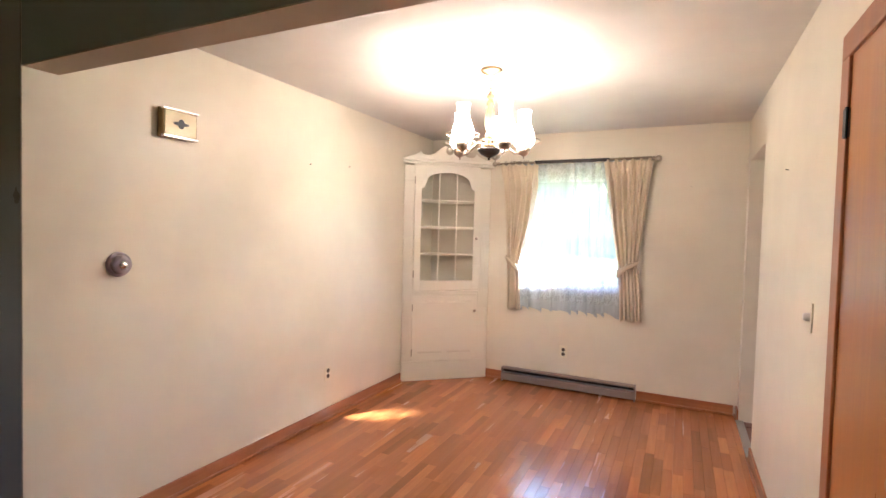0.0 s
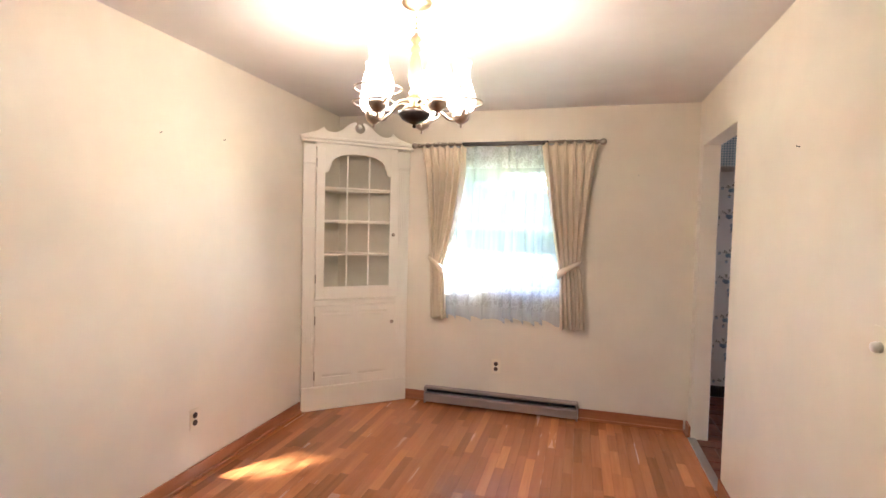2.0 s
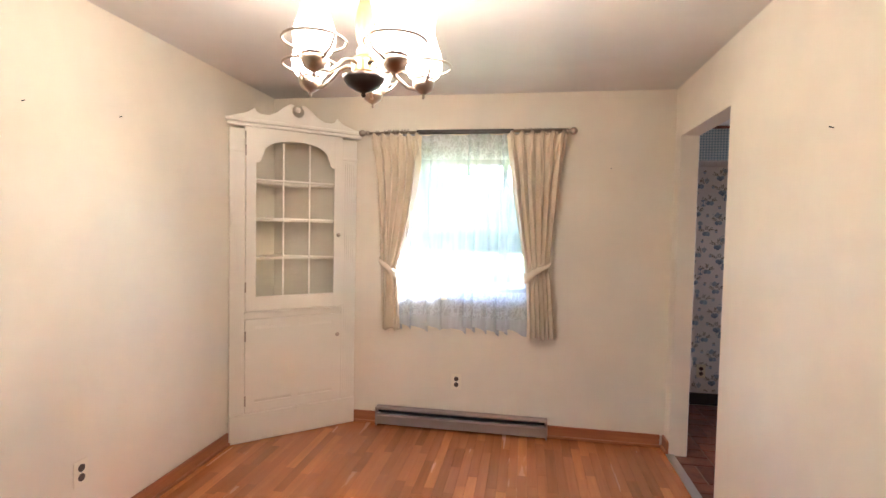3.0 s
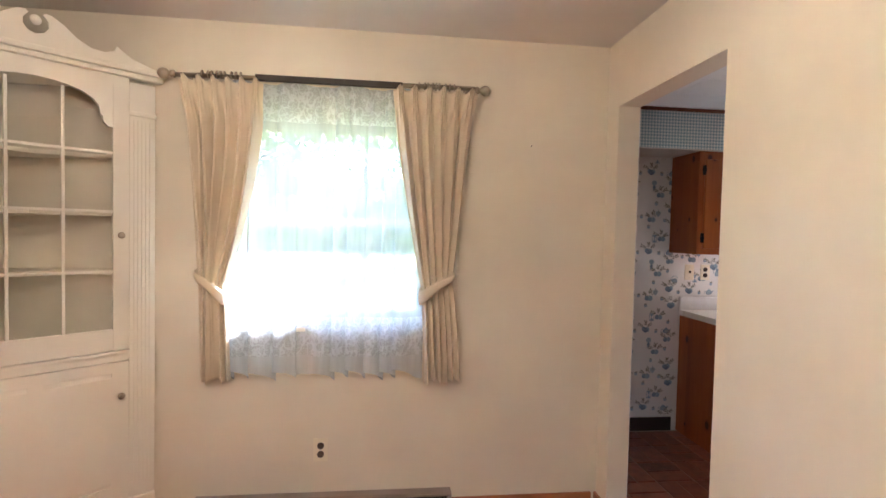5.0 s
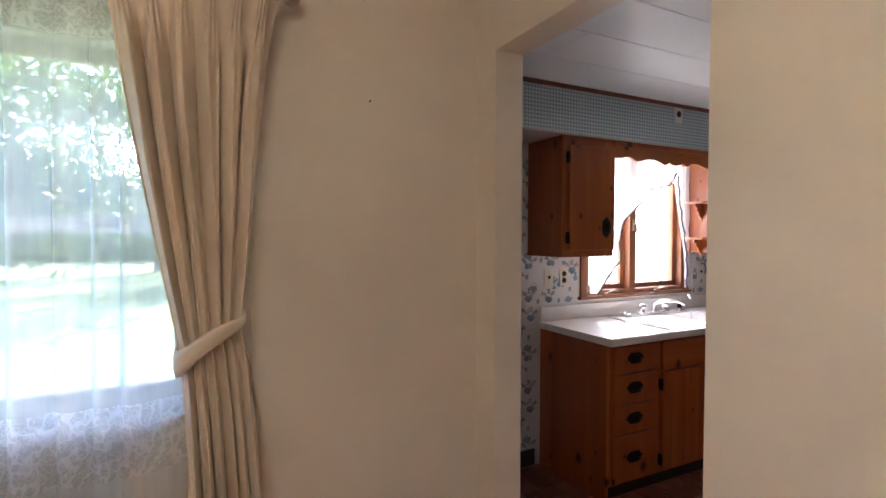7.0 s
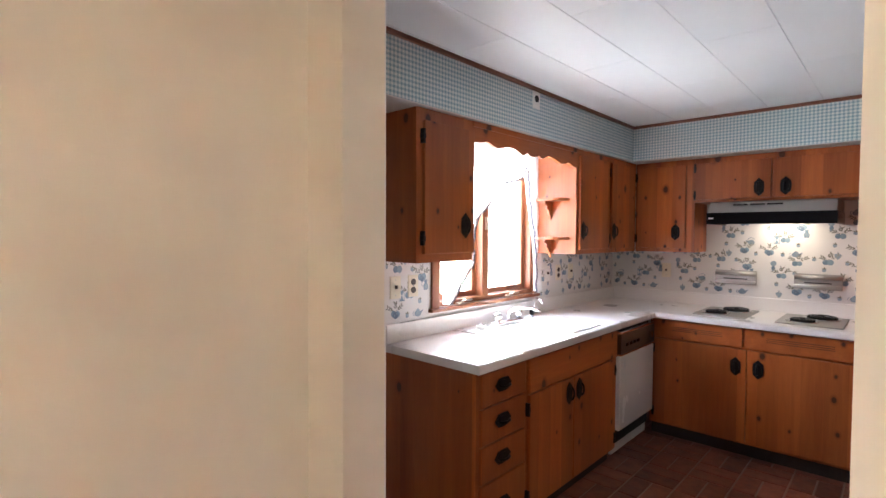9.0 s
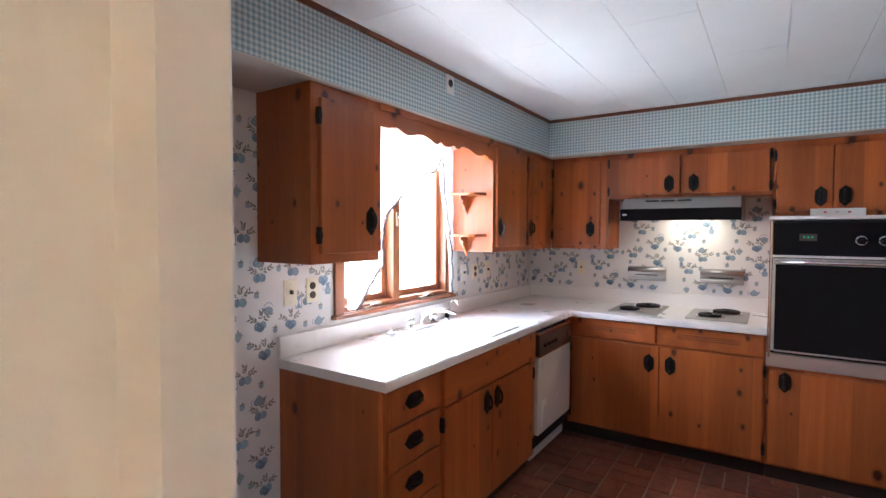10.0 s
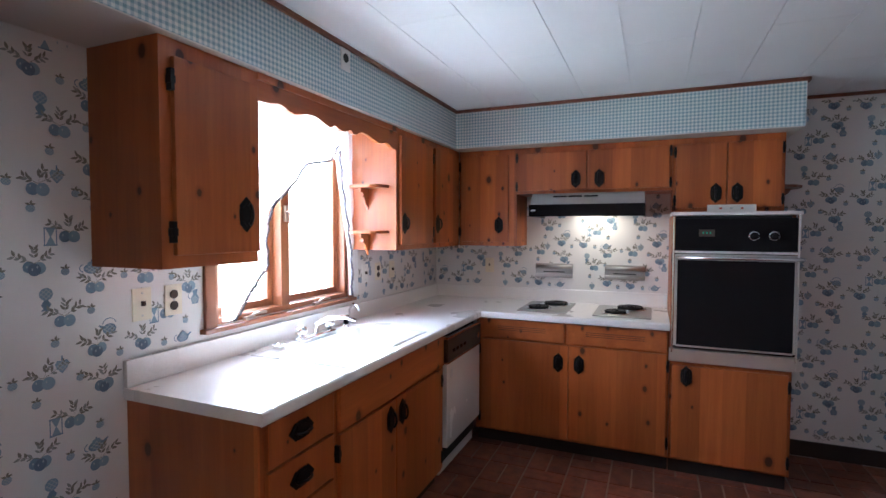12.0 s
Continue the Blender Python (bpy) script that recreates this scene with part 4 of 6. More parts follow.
chime = thing("door_chime", (0.03, -3.0, 1.992), "cream and gilt mid-century door chime box", "door chime")
part("box", B(0.001, -3.096, 1.916, 0.045, -2.900, 2.068, bevel=0.005), mat("chime_side", (0.38, 0.25, 0.10), 0.4, 0.5), chime)
part("face", B(0.044, -3.088, 1.931, 0.05, -2.908, 2.053, bevel=0.003), mat("chime_face", (0.80, 0.70, 0.45), 0.35), chime, "cream face plate")
for z in (1.916, 2.054):
    part("band", B(0.03, -3.098, z, 0.056, -2.898, z + 0.013, bevel=0.004), CHROME, chime, "polished metal band")
orn = []
for k in range(24):
    a = 2 * math.pi * k / 24
    r = 0.034 * (1 + 0.35 * math.cos(4 * a))
    orn.append((r * math.cos(a), 0.55 * r * math.sin(a)))
part("ornament", slab(bmesh.new(), orn, 0.004, lambda u, v, w: (0.051 + w, -2.998 + u, 1.992 + v)), IRON, chime, "dark cut-out ornament")

th = thing("thermostat", (0.0, -3.288, 1.272), "round mauve-grey wall thermostat", "thermostat")
TH = mat("mauve_plastic", (0.36, 0.30, 0.32), 0.4)
ROT = Matrix.Rotation(radians(90), 4, "Y")
bm = lathe(bmesh.new(), [(0.06, 0.001), (0.058, 0.012), (0.05, 0.016)], 0, 0, 28)
bmesh.ops.transform(bm, matrix=Matrix.Translation((0, -3.288, 1.272)) @ ROT, verts=bm.verts)
part("base", bm, TH, th, "", True)
bm = lathe(bmesh.new(), [(0.046, 0.015), (0.046, 0.034), (0.04, 0.042), (0.018, 0.043)], 0, 0, 28)
bmesh.ops.transform(bm, matrix=Matrix.Translation((0, -3.288, 1.272)) @ ROT, verts=bm.verts)
part("dial", bm, TH, th, "", True)
bm = lathe(bmesh.new(), [(0.02, 0.042), (0.019, 0.047), (0.004, 0.049)], 0, 0, 20)
bmesh.ops.transform(bm, matrix=Matrix.Translation((0, -3.288, 1.272)) @ ROT, verts=bm.verts)
part("cap", bm, CHROME, th, "bright cap", True)

for at, nx, ny in (((2.488, -0.001, 1.904), 0, -1), ((0.0, -1.94, 1.925), 1, 0), ((0.0, -1.472, 1.967), 1, 0), ((W, -1.769, 1.822), -1, 0)):
    bm = tube(bmesh.new(), [at, (at[0] + nx * 0.014, at[1] + ny * 0.014, at[2] + 0.003)], 0.0022, 6)
    solid("nail", bm, IRON, "small bent iron nail in the plaster wall", "nail", group="nails in the walls")

# ---- chandelier ----
CX, CY = 1.38, -1.975
ch = thing("chandelier", (CX, CY, H), "five-arm brass and wood chandelier with lit hurricane glass shades", "chandelier")
part("canopy", lathe(bmesh.new(), [(0.064, -0.003), (0.066, -0.010), (0.058, -0.020), (0.036, -0.030), (0.012, -0.036), (0.008, -0.05)], CX, CY, 24, H), BRASS, ch, "", True)
for k in range(5):
    zc = H - 0.058 - k * 0.022
    pts = []
    for i in range(12):
        a = 2 * math.pi * i / 12
        w, v = 0.008 * math.cos(a), 0.016 * math.sin(a)
        pts.append((CX + (w if k % 2 else 0), CY + (0 if k % 2 else w), zc + v))
    part("chain_link", tube(bmesh.new(), pts, 0.0022, 6, True), BRASS, ch, "", True)
part("cord", tube(bmesh.new(), [(CX, CY, H - 0.04), (CX - 0.02, CY + 0.01, H - 0.09), (CX - 0.035, CY, H - 0.16), (CX - 0.012, CY, H - 0.19), (CX - 0.004, CY, H - 0.15)], 0.0025, 6), IVORY, ch, "", True)
col = [(0.008, 2.30), (0.012, 2.288), (0.022, 2.28), (0.024, 2.268), (0.014, 2.258), (0.013, 2.25), (0.022, 2.238), (0.024, 2.225), (0.016, 2.215), (0.024, 2.19), (0.030, 2.15), (0.030, 2.11), (0.024, 2.08), (0.017, 2.065), (0.026, 2.05), (0.026, 2.04), (0.018, 2.03)]
part("column", lathe(bmesh.new(), col[::-1], CX, CY, 20), AMBER, ch, "honey-coloured turned wooden column", True)
part("hub", lathe(bmesh.new(), [(0.018, 1.968), (0.038, 1.972), (0.042, 1.985), (0.036, 2.0), (0.044, 2.01), (0.036, 2.025), (0.018, 2.032)], CX, CY, 24), BRASS, ch, "", True)
part("bowl", lathe(bmesh.new(), [(0.004, 1.898), (0.009, 1.904), (0.006, 1.912), (0.028, 1.920), (0.054, 1.935), (0.067, 1.953), (0.071, 1.963), (0.062, 1.968), (0.02, 1.97)], CX, CY, 24), mat("dark_bowl", (0.035, 0.028, 0.024), 0.3, 0.6), ch, "dark metal bowl", True)
for k in range(5):
    ang = radians(99 + 72 * k)
    dx, dy = math.cos(ang), math.sin(ang)
    R = 0.205
    arm_pts = []
    for r, z in ((0.03, 2.0), (0.06, 2.006), (0.09, 1.996), (0.12, 1.968), (0.15, 1.945), (0.18, 1.942), (R, 1.952)):
        arm_pts.append((CX + r * dx, CY + r * dy, z))
    arm = part("arm", tube(bmesh.new(), arm_pts, 0.0065, 8), PEWTER, ch, "", True)
    ax, ay = CX + R * dx, CY + R * dy
    part("cup", lathe(bmesh.new(), [(0.003, 1.912), (0.006, 1.918), (0.004, 1.926), (0.016, 1.932), (0.031, 1.942), (0.037, 1.956), (0.038, 1.973), (0.032, 1.976)], ax, ay, 20), PEWTER, arm, "", True)
    bm = bmesh.new()
    n = 40
    ra = [bm.verts.new((ax + 0.036 * math.cos(2 * math.pi * i / n), ay + 0.036 * math.sin(2 * math.pi * i / n), 1.970)) for i in range(n)]
    rb = [bm.verts.new((ax + 0.041 * math.cos(2 * math.pi * i / n), ay + 0.041 * math.sin(2 * math.pi * i / n), 1.982 + 0.006 * (i % 4 in (0, 1)))) for i in range(n)]
    for i in range(n):
        bm.faces.new((ra[i], ra[(i + 1) % n], rb[(i + 1) % n], rb[i]))
    part("gallery", bm, PEWTER, arm, "crimped metal gallery")
    # wire hoop round the shade, on two struts
    hoop = [(ax + 0.094 * math.cos(2 * math.pi * i / 28), ay + 0.094 * math.sin(2 * math.pi * i / 28), 2.02) for i in range(28)]
    bm = tube(bmesh.new(), hoop, 0.0045, 6, True)
    for sgn in (1, -1):
        tube(bm, [(ax + sgn * 0.034 * -dy, ay + sgn * 0.034 * dx, 1.962), (ax + sgn * 0.07 * -dy, ay + sgn * 0.07 * dx, 1.985), (ax + sgn * 0.094 * -dy, ay + sgn * 0.094 * dx, 2.02)], 0.0045, 6)
    part("hoop", bm, PEWTER, arm, "", True)
    shade = [(0.034, 1.976), (0.050, 1.988), (0.061, 2.008), (0.064, 2.032), (0.058, 2.062), (0.046, 2.095), (0.037, 2.125), (0.034, 2.15), (0.037, 2.175), (0.042, 2.195)]
    bm = bmesh.new()
    rings = [[bm.verts.new((ax + r * math.cos(2 * math.pi * i / 22), ay + r * math.sin(2 * math.pi * i / 22), z)) for i in range(22)] for r, z in shade]
    for a, b in zip(rings, rings[1:]):
        for i in range(22):
            bm.faces.new((a[i], a[(i + 1) % 22], b[(i + 1) % 22], b[i]))
    sh = part("shade", bm, FROST, arm, "glowing white hurricane glass", True)
    bulb = bpy.data.lights.new("bulb", "POINT")
    bulb.energy, bulb.color, bulb.shadow_soft_size = 0.95, (1.0, 0.845, 0.66), 0.03
    new("bulb", bulb).location = (ax, ay, 2.05)


# ---- kitchen cabinets ----
known = set(scene.collection.objects)

def hexagon(w, h):
    return [(0, h / 2), (w / 2, h * 0.26), (w / 2 * 0.92, h * 0.2), (w / 2, h * 0.12), (w / 2, -h * 0.12), (w / 2 * 0.92, -h * 0.2), (w / 2, -h * 0.26), (0, -h / 2),
            (-w / 2, -h * 0.26), (-w / 2 * 0.92, -h * 0.2), (-w / 2, -h * 0.12), (-w / 2, h * 0.12), (-w / 2 * 0.92, h * 0.2), (-w / 2, h * 0.26)]


def facing(side, plane):
    """Turns (u along the front, v up, w outwards) into the world for a front facing south or west."""
    if side == "south":
        return lambda u, v, w: (u, plane - w, v)
    return lambda u, v, w: (plane - w, u, v)


def fbox(side, plane, u0, v0, w0, u1, v1, w1, bevel=0.0, bm=None):
    p = facing(side, plane)
    a, b = p(u0, v0, w0), p(u1, v1, w1)
    return box(bm or bmesh.new(), *a, *b, bevel=bevel)


def pull(side, plane, u, v, parent, flat=False):
    """A black iron back plate, long hexagon, with a bail handle."""
    p = facing(side, plane)
    w, h = (0.062, 0.125)
    out = [(y_, x_) for x_, y_ in hexagon(w, h)] if flat else hexagon(w, h)
    bm = slab(bmesh.new(), [(u + a, v + b) for a, b in out], 0.004, lambda a, b, c: p(a, b, 0.0195 + c))
    inner = [(u + a * 0.66, v + b * 0.66) for a, b in out]
    slab(bm, inner, 0.003, lambda a, b, c: p(a, b, 0.0235 + c))
    plate = part("handle", bm, IRON, parent, "hammered black iron pull")
    pts = []
    for k in range(9):
        a = math.pi * k / 8
        s, d = 0.034 * math.cos(a), 0.012 + 0.016 * math.sin(a)
        pts.append(p(u + s, v - 0.004, 0.0195 + d) if flat else p(u + 0.004, v + s, 0.0195 + d))
    tube(bm2 := bmesh.new(), pts, 0.0055, 8)
    ob = finish("bail", bm2, IRON, True)
    ob.parent = parent
    return plate


def hinge(side, plane, u, v, parent):
    bm = fbox(side, plane, u - 0.0065, v - 0.033, 0.001, u + 0.0065, v + 0.033, 0.0235, 0.002)
    fbox(side, plane, u - 0.009, v - 0.012, 0.001, u + 0.009, v + 0.012, 0.0245, 0.002, bm)
    part("hinge", bm, IRON, parent, "black iron hinge")


def leaf(side, plane, u0, v0, u1, v1, parent, name="door", pull_at=None, flat=False, hinges=None, material=PINE):
    d = part(name, fbox(side, plane, u0, v0, 0.001, u1, v1, 0.0195, 0.004), material, parent)
    if pull_at:
        pull(side, plane, *pull_at, d, flat)
    if hinges is not None:
        for v in (v0 + (v1 - v0) * 0.12, v0 + (v1 - v0) * 0.88):
            hinge(side, plane, hinges, v, d)
    return d


FY, FX = 0.297, 6.000       # fronts of the base cabinets
UY, UX = 0.553, 6.282       # fronts of the wall cabinets
ZB, ZC = 0.095, 0.874
KICK = mat("dark_kick_board", (0.02, 0.014, 0.012), 0.6)


def base_case(name, x0, y0, x1, y1, label, top=ZC):
    c = thing(name, ((x0 + x1) / 2, (y0 + y1) / 2, 0), label, "cabinet", "knotty pine base cabinets")
    return c


c = base_case("drawer_cabinet", 3.885, FY, 4.305, YK, "knotty pine base cabinet with a stack of drawers")
part("body", B(3.922, FY, ZB, 4.304, YK - 0.002, ZC - 0.001), PINE, c)
part("end_panel", B(3.916, FY - 0.002, 0.0, 3.922, YK - 0.002, ZC - 0.001), PINE, c)
part("kick_board", B(3.925, FY + 0.05, 0.0, 4.304, FY + 0.07, ZB), KICK, c)
for v0, v1 in ((0.715, 0.862), (0.545, 0.705), (0.375, 0.535), (0.11, 0.365)):
    leaf("south", FY, 3.945, v0, 4.285, v1, c, "drawer", (4.1, (v0 + v1) / 2 + 0.005), True)

c = base_case("sink_cabinet", 4.305, FY, 5.365, YK, "knotty pine sink base with two doors and a false drawer front")
part("body", B(4.3055, FY, ZB, 5.362, YK - 0.002, 0.70), PINE, c)
part("face_frame", B(4.3055, FY, 0.70, 5.362, FY + 0.02, ZC - 0.001), PINE, c)
part("kick_board", B(4.306, FY + 0.05, 0.0, 5.362, FY + 0.07, ZB), KICK, c)
leaf("south", FY, 4.325, 0.695, 5.335, 0.862, c, "false_front", material=PINEX)
leaf("south", FY, 4.325, 0.11, 4.767, 0.683, c, pull_at=(4.716, 0.605), hinges=4.318)
leaf("south", FY, 4.774, 0.11, 5.30, 0.683, c, pull_at=(4.828, 0.605), hinges=5.31)

# dishwasher
dw = thing("dishwasher", (5.67, 0.5, 0), "white dishwasher with a dark chrome-edged control panel", "dishwasher")
WENAM = paint("appliance_enamel", (0.76, 0.73, 0.68), 0.25, 0.03, 0.02)
part("tub", B(5.37, FY + 0.02, 0.10, 5.962, YK - 0.01, 0.868), DARK, dw)
part("door", B(5.378, FY - 0.022, 0.20, 5.958, FY + 0.018, 0.690, bevel=0.006), WENAM, dw)
part("toe_panel", B(5.378, FY + 0.03, 0.03, 5.958, FY + 0.05, 0.196, bevel=0.004), WENAM, dw)
pn = part("control_panel", B(5.378, FY - 0.026, 0.70, 5.958, FY + 0.018, 0.832, bevel=0.004), BROWNP, dw, "dark control panel")
part("top_trim", B(5.374, FY - 0.03, 0.832, 5.962, FY + 0.018, 0.848, bevel=0.003), CHROME, dw, "chrome strip")
part("lower_trim", B(5.374, FY - 0.028, 0.69, 5.962, FY + 0.0, 0.70, bevel=0.002), CHROME, dw, "chrome strip")
for k in range(4):
    part("button", B(5.45 + k * 0.06, FY - 0.031, 0.745, 5.49 + k * 0.06, FY - 0.026, 0.765, bevel=0.002), BLACK, pn)
part("dial", tube(bmesh.new(), [(5.87, FY - 0.026, 0.765), (5.87, FY - 0.042, 0.765)], 0.022, 18), CHROME, pn)
part("badge", B(5.43, FY - 0.0245, 0.60, 5.46, FY - 0.0215, 0.65, bevel=0.001), STEEL, dw)

mark = set(scene.collection.objects)
c = base_case("corner_base_cabinet", FX, -0.95, XE, FY, "knotty pine base cabinet under the cooktops with two doors")
part("body", B(FX, -0.948, ZB, XE - 0.002, 0.262, ZC - 0.001), PINE, c)
part("filler", B(5.966, FY - 0.004, ZB, FX - 0.002, FY + 0.02, ZC - 0.001), PINE, c)
part("kick_board", B(FX + 0.05, -0.948, 0.0, FX + 0.07, 0.262, ZB), KICK, c)
for a, b in ((-0.335, 0.225), (-0.935, -0.350)):
    d = leaf("west", FX, a, 0.735, b, 0.862, c, "drawer_front", material=PINEX)
    for dz in (0.79, 0.802, 0.814):
        part("vent_groove", fbox("west", FX, a + 0.12, dz, 0.0196, b - 0.12, dz + 0.003, 0.0205), KICK, d)
leaf("west", FX, -0.36, 0.11, 0.225, 0.722, c, pull_at=(-0.299, 0.607), hinges=0.232)
leaf("west", FX, -0.935, 0.11, -0.367, 0.722, c, pull_at=(-0.428, 0.607), hinges=-0.942)

c = base_case("oven_cabinet", FX, -1.56, XE, -0.955, "tall knotty pine cabinet around the built-in oven")
part("body", B(FX, -1.562, ZB, XE - 0.002, -0.9505, 0.70), PINE, c)
part("side_panel", B(FX, -1.562, 0.70, XE - 0.002, -1.545, 1.545), PINE, c)
part("side_panel", B(FX, -0.968, 0.70, XE - 0.002, -0.9505, 1.545), PINE, c)
part("kick_board", B(FX + 0.05, -1.555, 0.0, FX + 0.07, -0.955, ZB), KICK, c)
leaf("west", FX, -1.545, 0.11, -0.965, 0.665, c, pull_at=(-1.041, 0.605), hinges=-1.55)

ov = thing("wall_oven", (6.2, -1.26, 0.70), "black glass built-in wall oven with chrome trim", "oven")
OX = 5.968
part("body", B(OX + 0.02, -1.54, 0.705, 6.5, -0.972, 1.54), DARK, ov)
part("kick_strip", B(OX + 0.003, -1.572, 0.69, OX + 0.03, -0.945, 0.768, bevel=0.003), STEEL, ov, "brushed metal lower strip")
for ya, yb in ((-0.965, -0.954), (-1.576, -1.565)):
    part("side_trim", B(OX - 0.004, ya, 0.745, OX + 0.02, yb, 1.545, bevel=0.002), CHROME, ov, "chrome edge trim")
dr = part("oven_door", B(OX - 0.012, -1.563, 0.775, OX + 0.02, -0.967, 1.325, bevel=0.004), BLACK, ov, "black glass oven door")
fr = bmesh.new()
for q in ((-1.563, 0.79, -1.552, 1.325), (-0.982, 0.79, -0.967, 1.325), (-1.552, 1.29, -0.982, 1.325), (-1.552, 0.785, -0.982, 0.795)):
    box(fr, OX - 0.0165, q[0], q[1], OX - 0.0122, q[2], q[3], bevel=0.001)
part("door_trim", fr, STEEL, dr, "chrome door frame")
bm = tube(bmesh.new(), [(OX - 0.05, -1.59, 1.305), (OX - 0.05, -0.975, 1.305)], 0.009, 10)
for y_ in (-1.55, -0.99):
    tube(bm, [(OX - 0.012, y_, 1.305), (OX - 0.05, y_, 1.305)], 0.006, 8)
part("handle", bm, CHROME, dr, "chrome bar handle", True)
pn = part("control_panel", B(OX - 0.008, -1.563, 1.345, OX + 0.02, -0.967, 1.53, bevel=0.003), BLACK, ov, "black glass control panel")
part("panel_trim", B(OX - 0.012, -1.565, 1.328, OX + 0.02, -0.965, 1.343, bevel=0.002), CHROME, ov, "chrome strip")
part("clock_window", B(OX - 0.0095, -1.17, 1.425, OX - 0.008, -1.09, 1.465), BROWNP, pn)
for k, y_ in enumerate((-1.112, -1.13, -1.148)):
    part("digit", B(OX - 0.0105, y_ - 0.004, 1.44, OX - 0.0096, y_ + 0.004, 1.452), WDARK, pn, "small green clock digit")
for y_ in (-1.36, -1.455):
    bm = tube(bmesh.new(), [(OX - 0.008, y_, 1.43), (OX - 0.034, y_, 1.43)], 0.02, 20)
    kn = part("knob", bm, BLACK, pn, "", True)
    part("ring", tube(bmesh.new(), [(OX - 0.0082, y_, 1.43), (OX - 0.013, y_, 1.43)], 0.026, 20), CHROME, pn, "chrome dial ring", True)
part("ledge", B(OX - 0.012, -1.585, 1.546, 6.28, -0.945, 1.566, bevel=0.003), LAMINATE, ov, "white laminate ledge on top")

ps = thing("power_strip", (6.15, -1.27, 1.566), "white plastic power strip with red markings on the oven ledge", "power strip")
part("body", B(6.12, -1.395, 1.5665, 6.165, -1.145, 1.612, bevel=0.005), WPLAST, ps)
RED = mat("red_mark", (0.55, 0.12, 0.08), 0.5)
for k in range(3):
    part("socket", B(6.1185, -1.33 + k * 0.055, 1.585, 6.1198, -1.316 + k * 0.055, 1.595), RED if k != 1 else STEEL, ps)

set_over(mark, EAST)

# countertop in an L, rolled edge, upstand
ct = thing("countertop", (4.9, 0.56, ZC), "white L-shaped laminate countertop with an upstand", "countertop")
TOP = 0.914
SINK = (4.42, 5.165, 0.315, 0.795)
YF, XF = 0.271, 5.945
bm = bmesh.new()
for q in ((3.904, YF, SINK[0], YK - 0.002), (SINK[1], YF, XE - 0.002, YK - 0.002), (SINK[0], YF, SINK[1], SINK[2]), (SINK[0], SINK[3], SINK[1], YK - 0.002), (XF, -0.898, XE - 0.002, YF)):
    box(bm, q[0], q[1], ZC, q[2], q[3], TOP)
part("slab", bm, LAMINATE, ct)
nose = [(0.0, ZC - 0.002), (0.0, TOP), (-0.004, TOP + 0.001), (-0.010, TOP - 0.004), (-0.012, TOP - 0.012), (-0.012, ZC + 0.008), (-0.008, ZC - 0.001)]
bm = slab(bmesh.new(), [(YF + u, v) for u, v in nose], XF - 3.904, lambda u, v, w: (3.904 + w, u, v))
slab(bm, [(XF + u, v) for u, v in nose], YF + 0.898, lambda u, v, w: (u, -0.898 + w, v))
part("nosing", bm, LAMINATE, ct)
bm = B(3.904, YK - 0.022, TOP, XE - 0.002, YK - 0.002, 1.010, bevel=0.004)
box(bm, XE - 0.022, -0.898, TOP, XE - 0.002, YK - 0.022, 1.010, bevel=0.004)
part("upstand", bm, LAMINATE, ct)

# sink and tap
sk = thing("kitchen_sink", (4.79, 0.55, TOP), "white enamel double sink with a metal rim", "sink")
ENAMEL = mat("white_sink_enamel", (0.82, 0.82, 0.80), 0.12)
bm = bmesh.new()
box(bm, SINK[0], SINK[2], TOP + 0.001, SINK[1], SINK[2] + 0.03, TOP + 0.006)
box(bm, SINK[0], SINK[3] - 0.09, TOP + 0.001, SINK[1], SINK[3], TOP + 0.006)
for a, b in ((SINK[0], SINK[0] + 0.03), (4.775, 4.81), (SINK[1] - 0.03, SINK[1])):
    box(bm, a, SINK[2] + 0.03, TOP + 0.001, b, SINK[3] - 0.09, TOP + 0.006)
part("deck", bm, ENAMEL, sk)
for a, b in ((SINK[0] + 0.028, 4.777), (4.808, SINK[1] - 0.028)):
    y0_, y1_, zb = SINK[2] + 0.028, SINK[3] - 0.088, 0.735
    bm = bmesh.new()
    box(bm, a, y0_, zb - 0.008, b, y1_, zb)
    box(bm, a - 0.006, y0_, zb, a, y1_, TOP)
    box(bm, b, y0_, zb, b + 0.006, y1_, TOP)
    box(bm, a, y0_ - 0.006, zb, b, y0_, TOP)
    box(bm, a, y1_, zb, b, y1_ + 0.006, TOP)
    part("bowl", bm, ENAMEL, sk)
rim = bmesh.new()
for q in ((SINK[0] - 0.006, SINK[2] - 0.006, SINK[1] + 0.006, SINK[2]), (SINK[0] - 0.006, SINK[3], SINK[1] + 0.006, SINK[3] + 0.006), (SINK[0] - 0.006, SINK[2], SINK[0], SINK[3]), (SINK[1], SINK[2], SINK[1] + 0.006, SINK[3])):
    box(rim, q[0], q[1], TOP, q[2], q[3], TOP + 0.004)
part("rim", rim, STEEL, sk, "thin dark metal rim")
tp = thing("kitchen_tap", (4.79, 0.75, TOP), "chrome two-handle kitchen tap", "tap")
part("base", B(4.66, 0.722, TOP + 0.006, 4.94, 0.775, TOP + 0.03, bevel=0.01), CHROME, tp, "", True)
for hx in (4.69, 4.91):
    part("handle", lathe(bmesh.new(), [(0.014, 0.03), (0.014, 0.045), (0.026, 0.05), (0.03, 0.066), (0.022, 0.08), (0.008, 0.084)], hx, 0.748, 14, TOP), CHROME, tp, "", True)
part("spout", tube(bmesh.new(), [(4.80, 0.748, TOP + 0.03), (4.80, 0.745, TOP + 0.075), (4.83, 0.70, TOP + 0.10), (4.88, 0.63, TOP + 0.105), (4.91, 0.585, TOP + 0.085)], 0.011, 10), CHROME, tp, "", True)
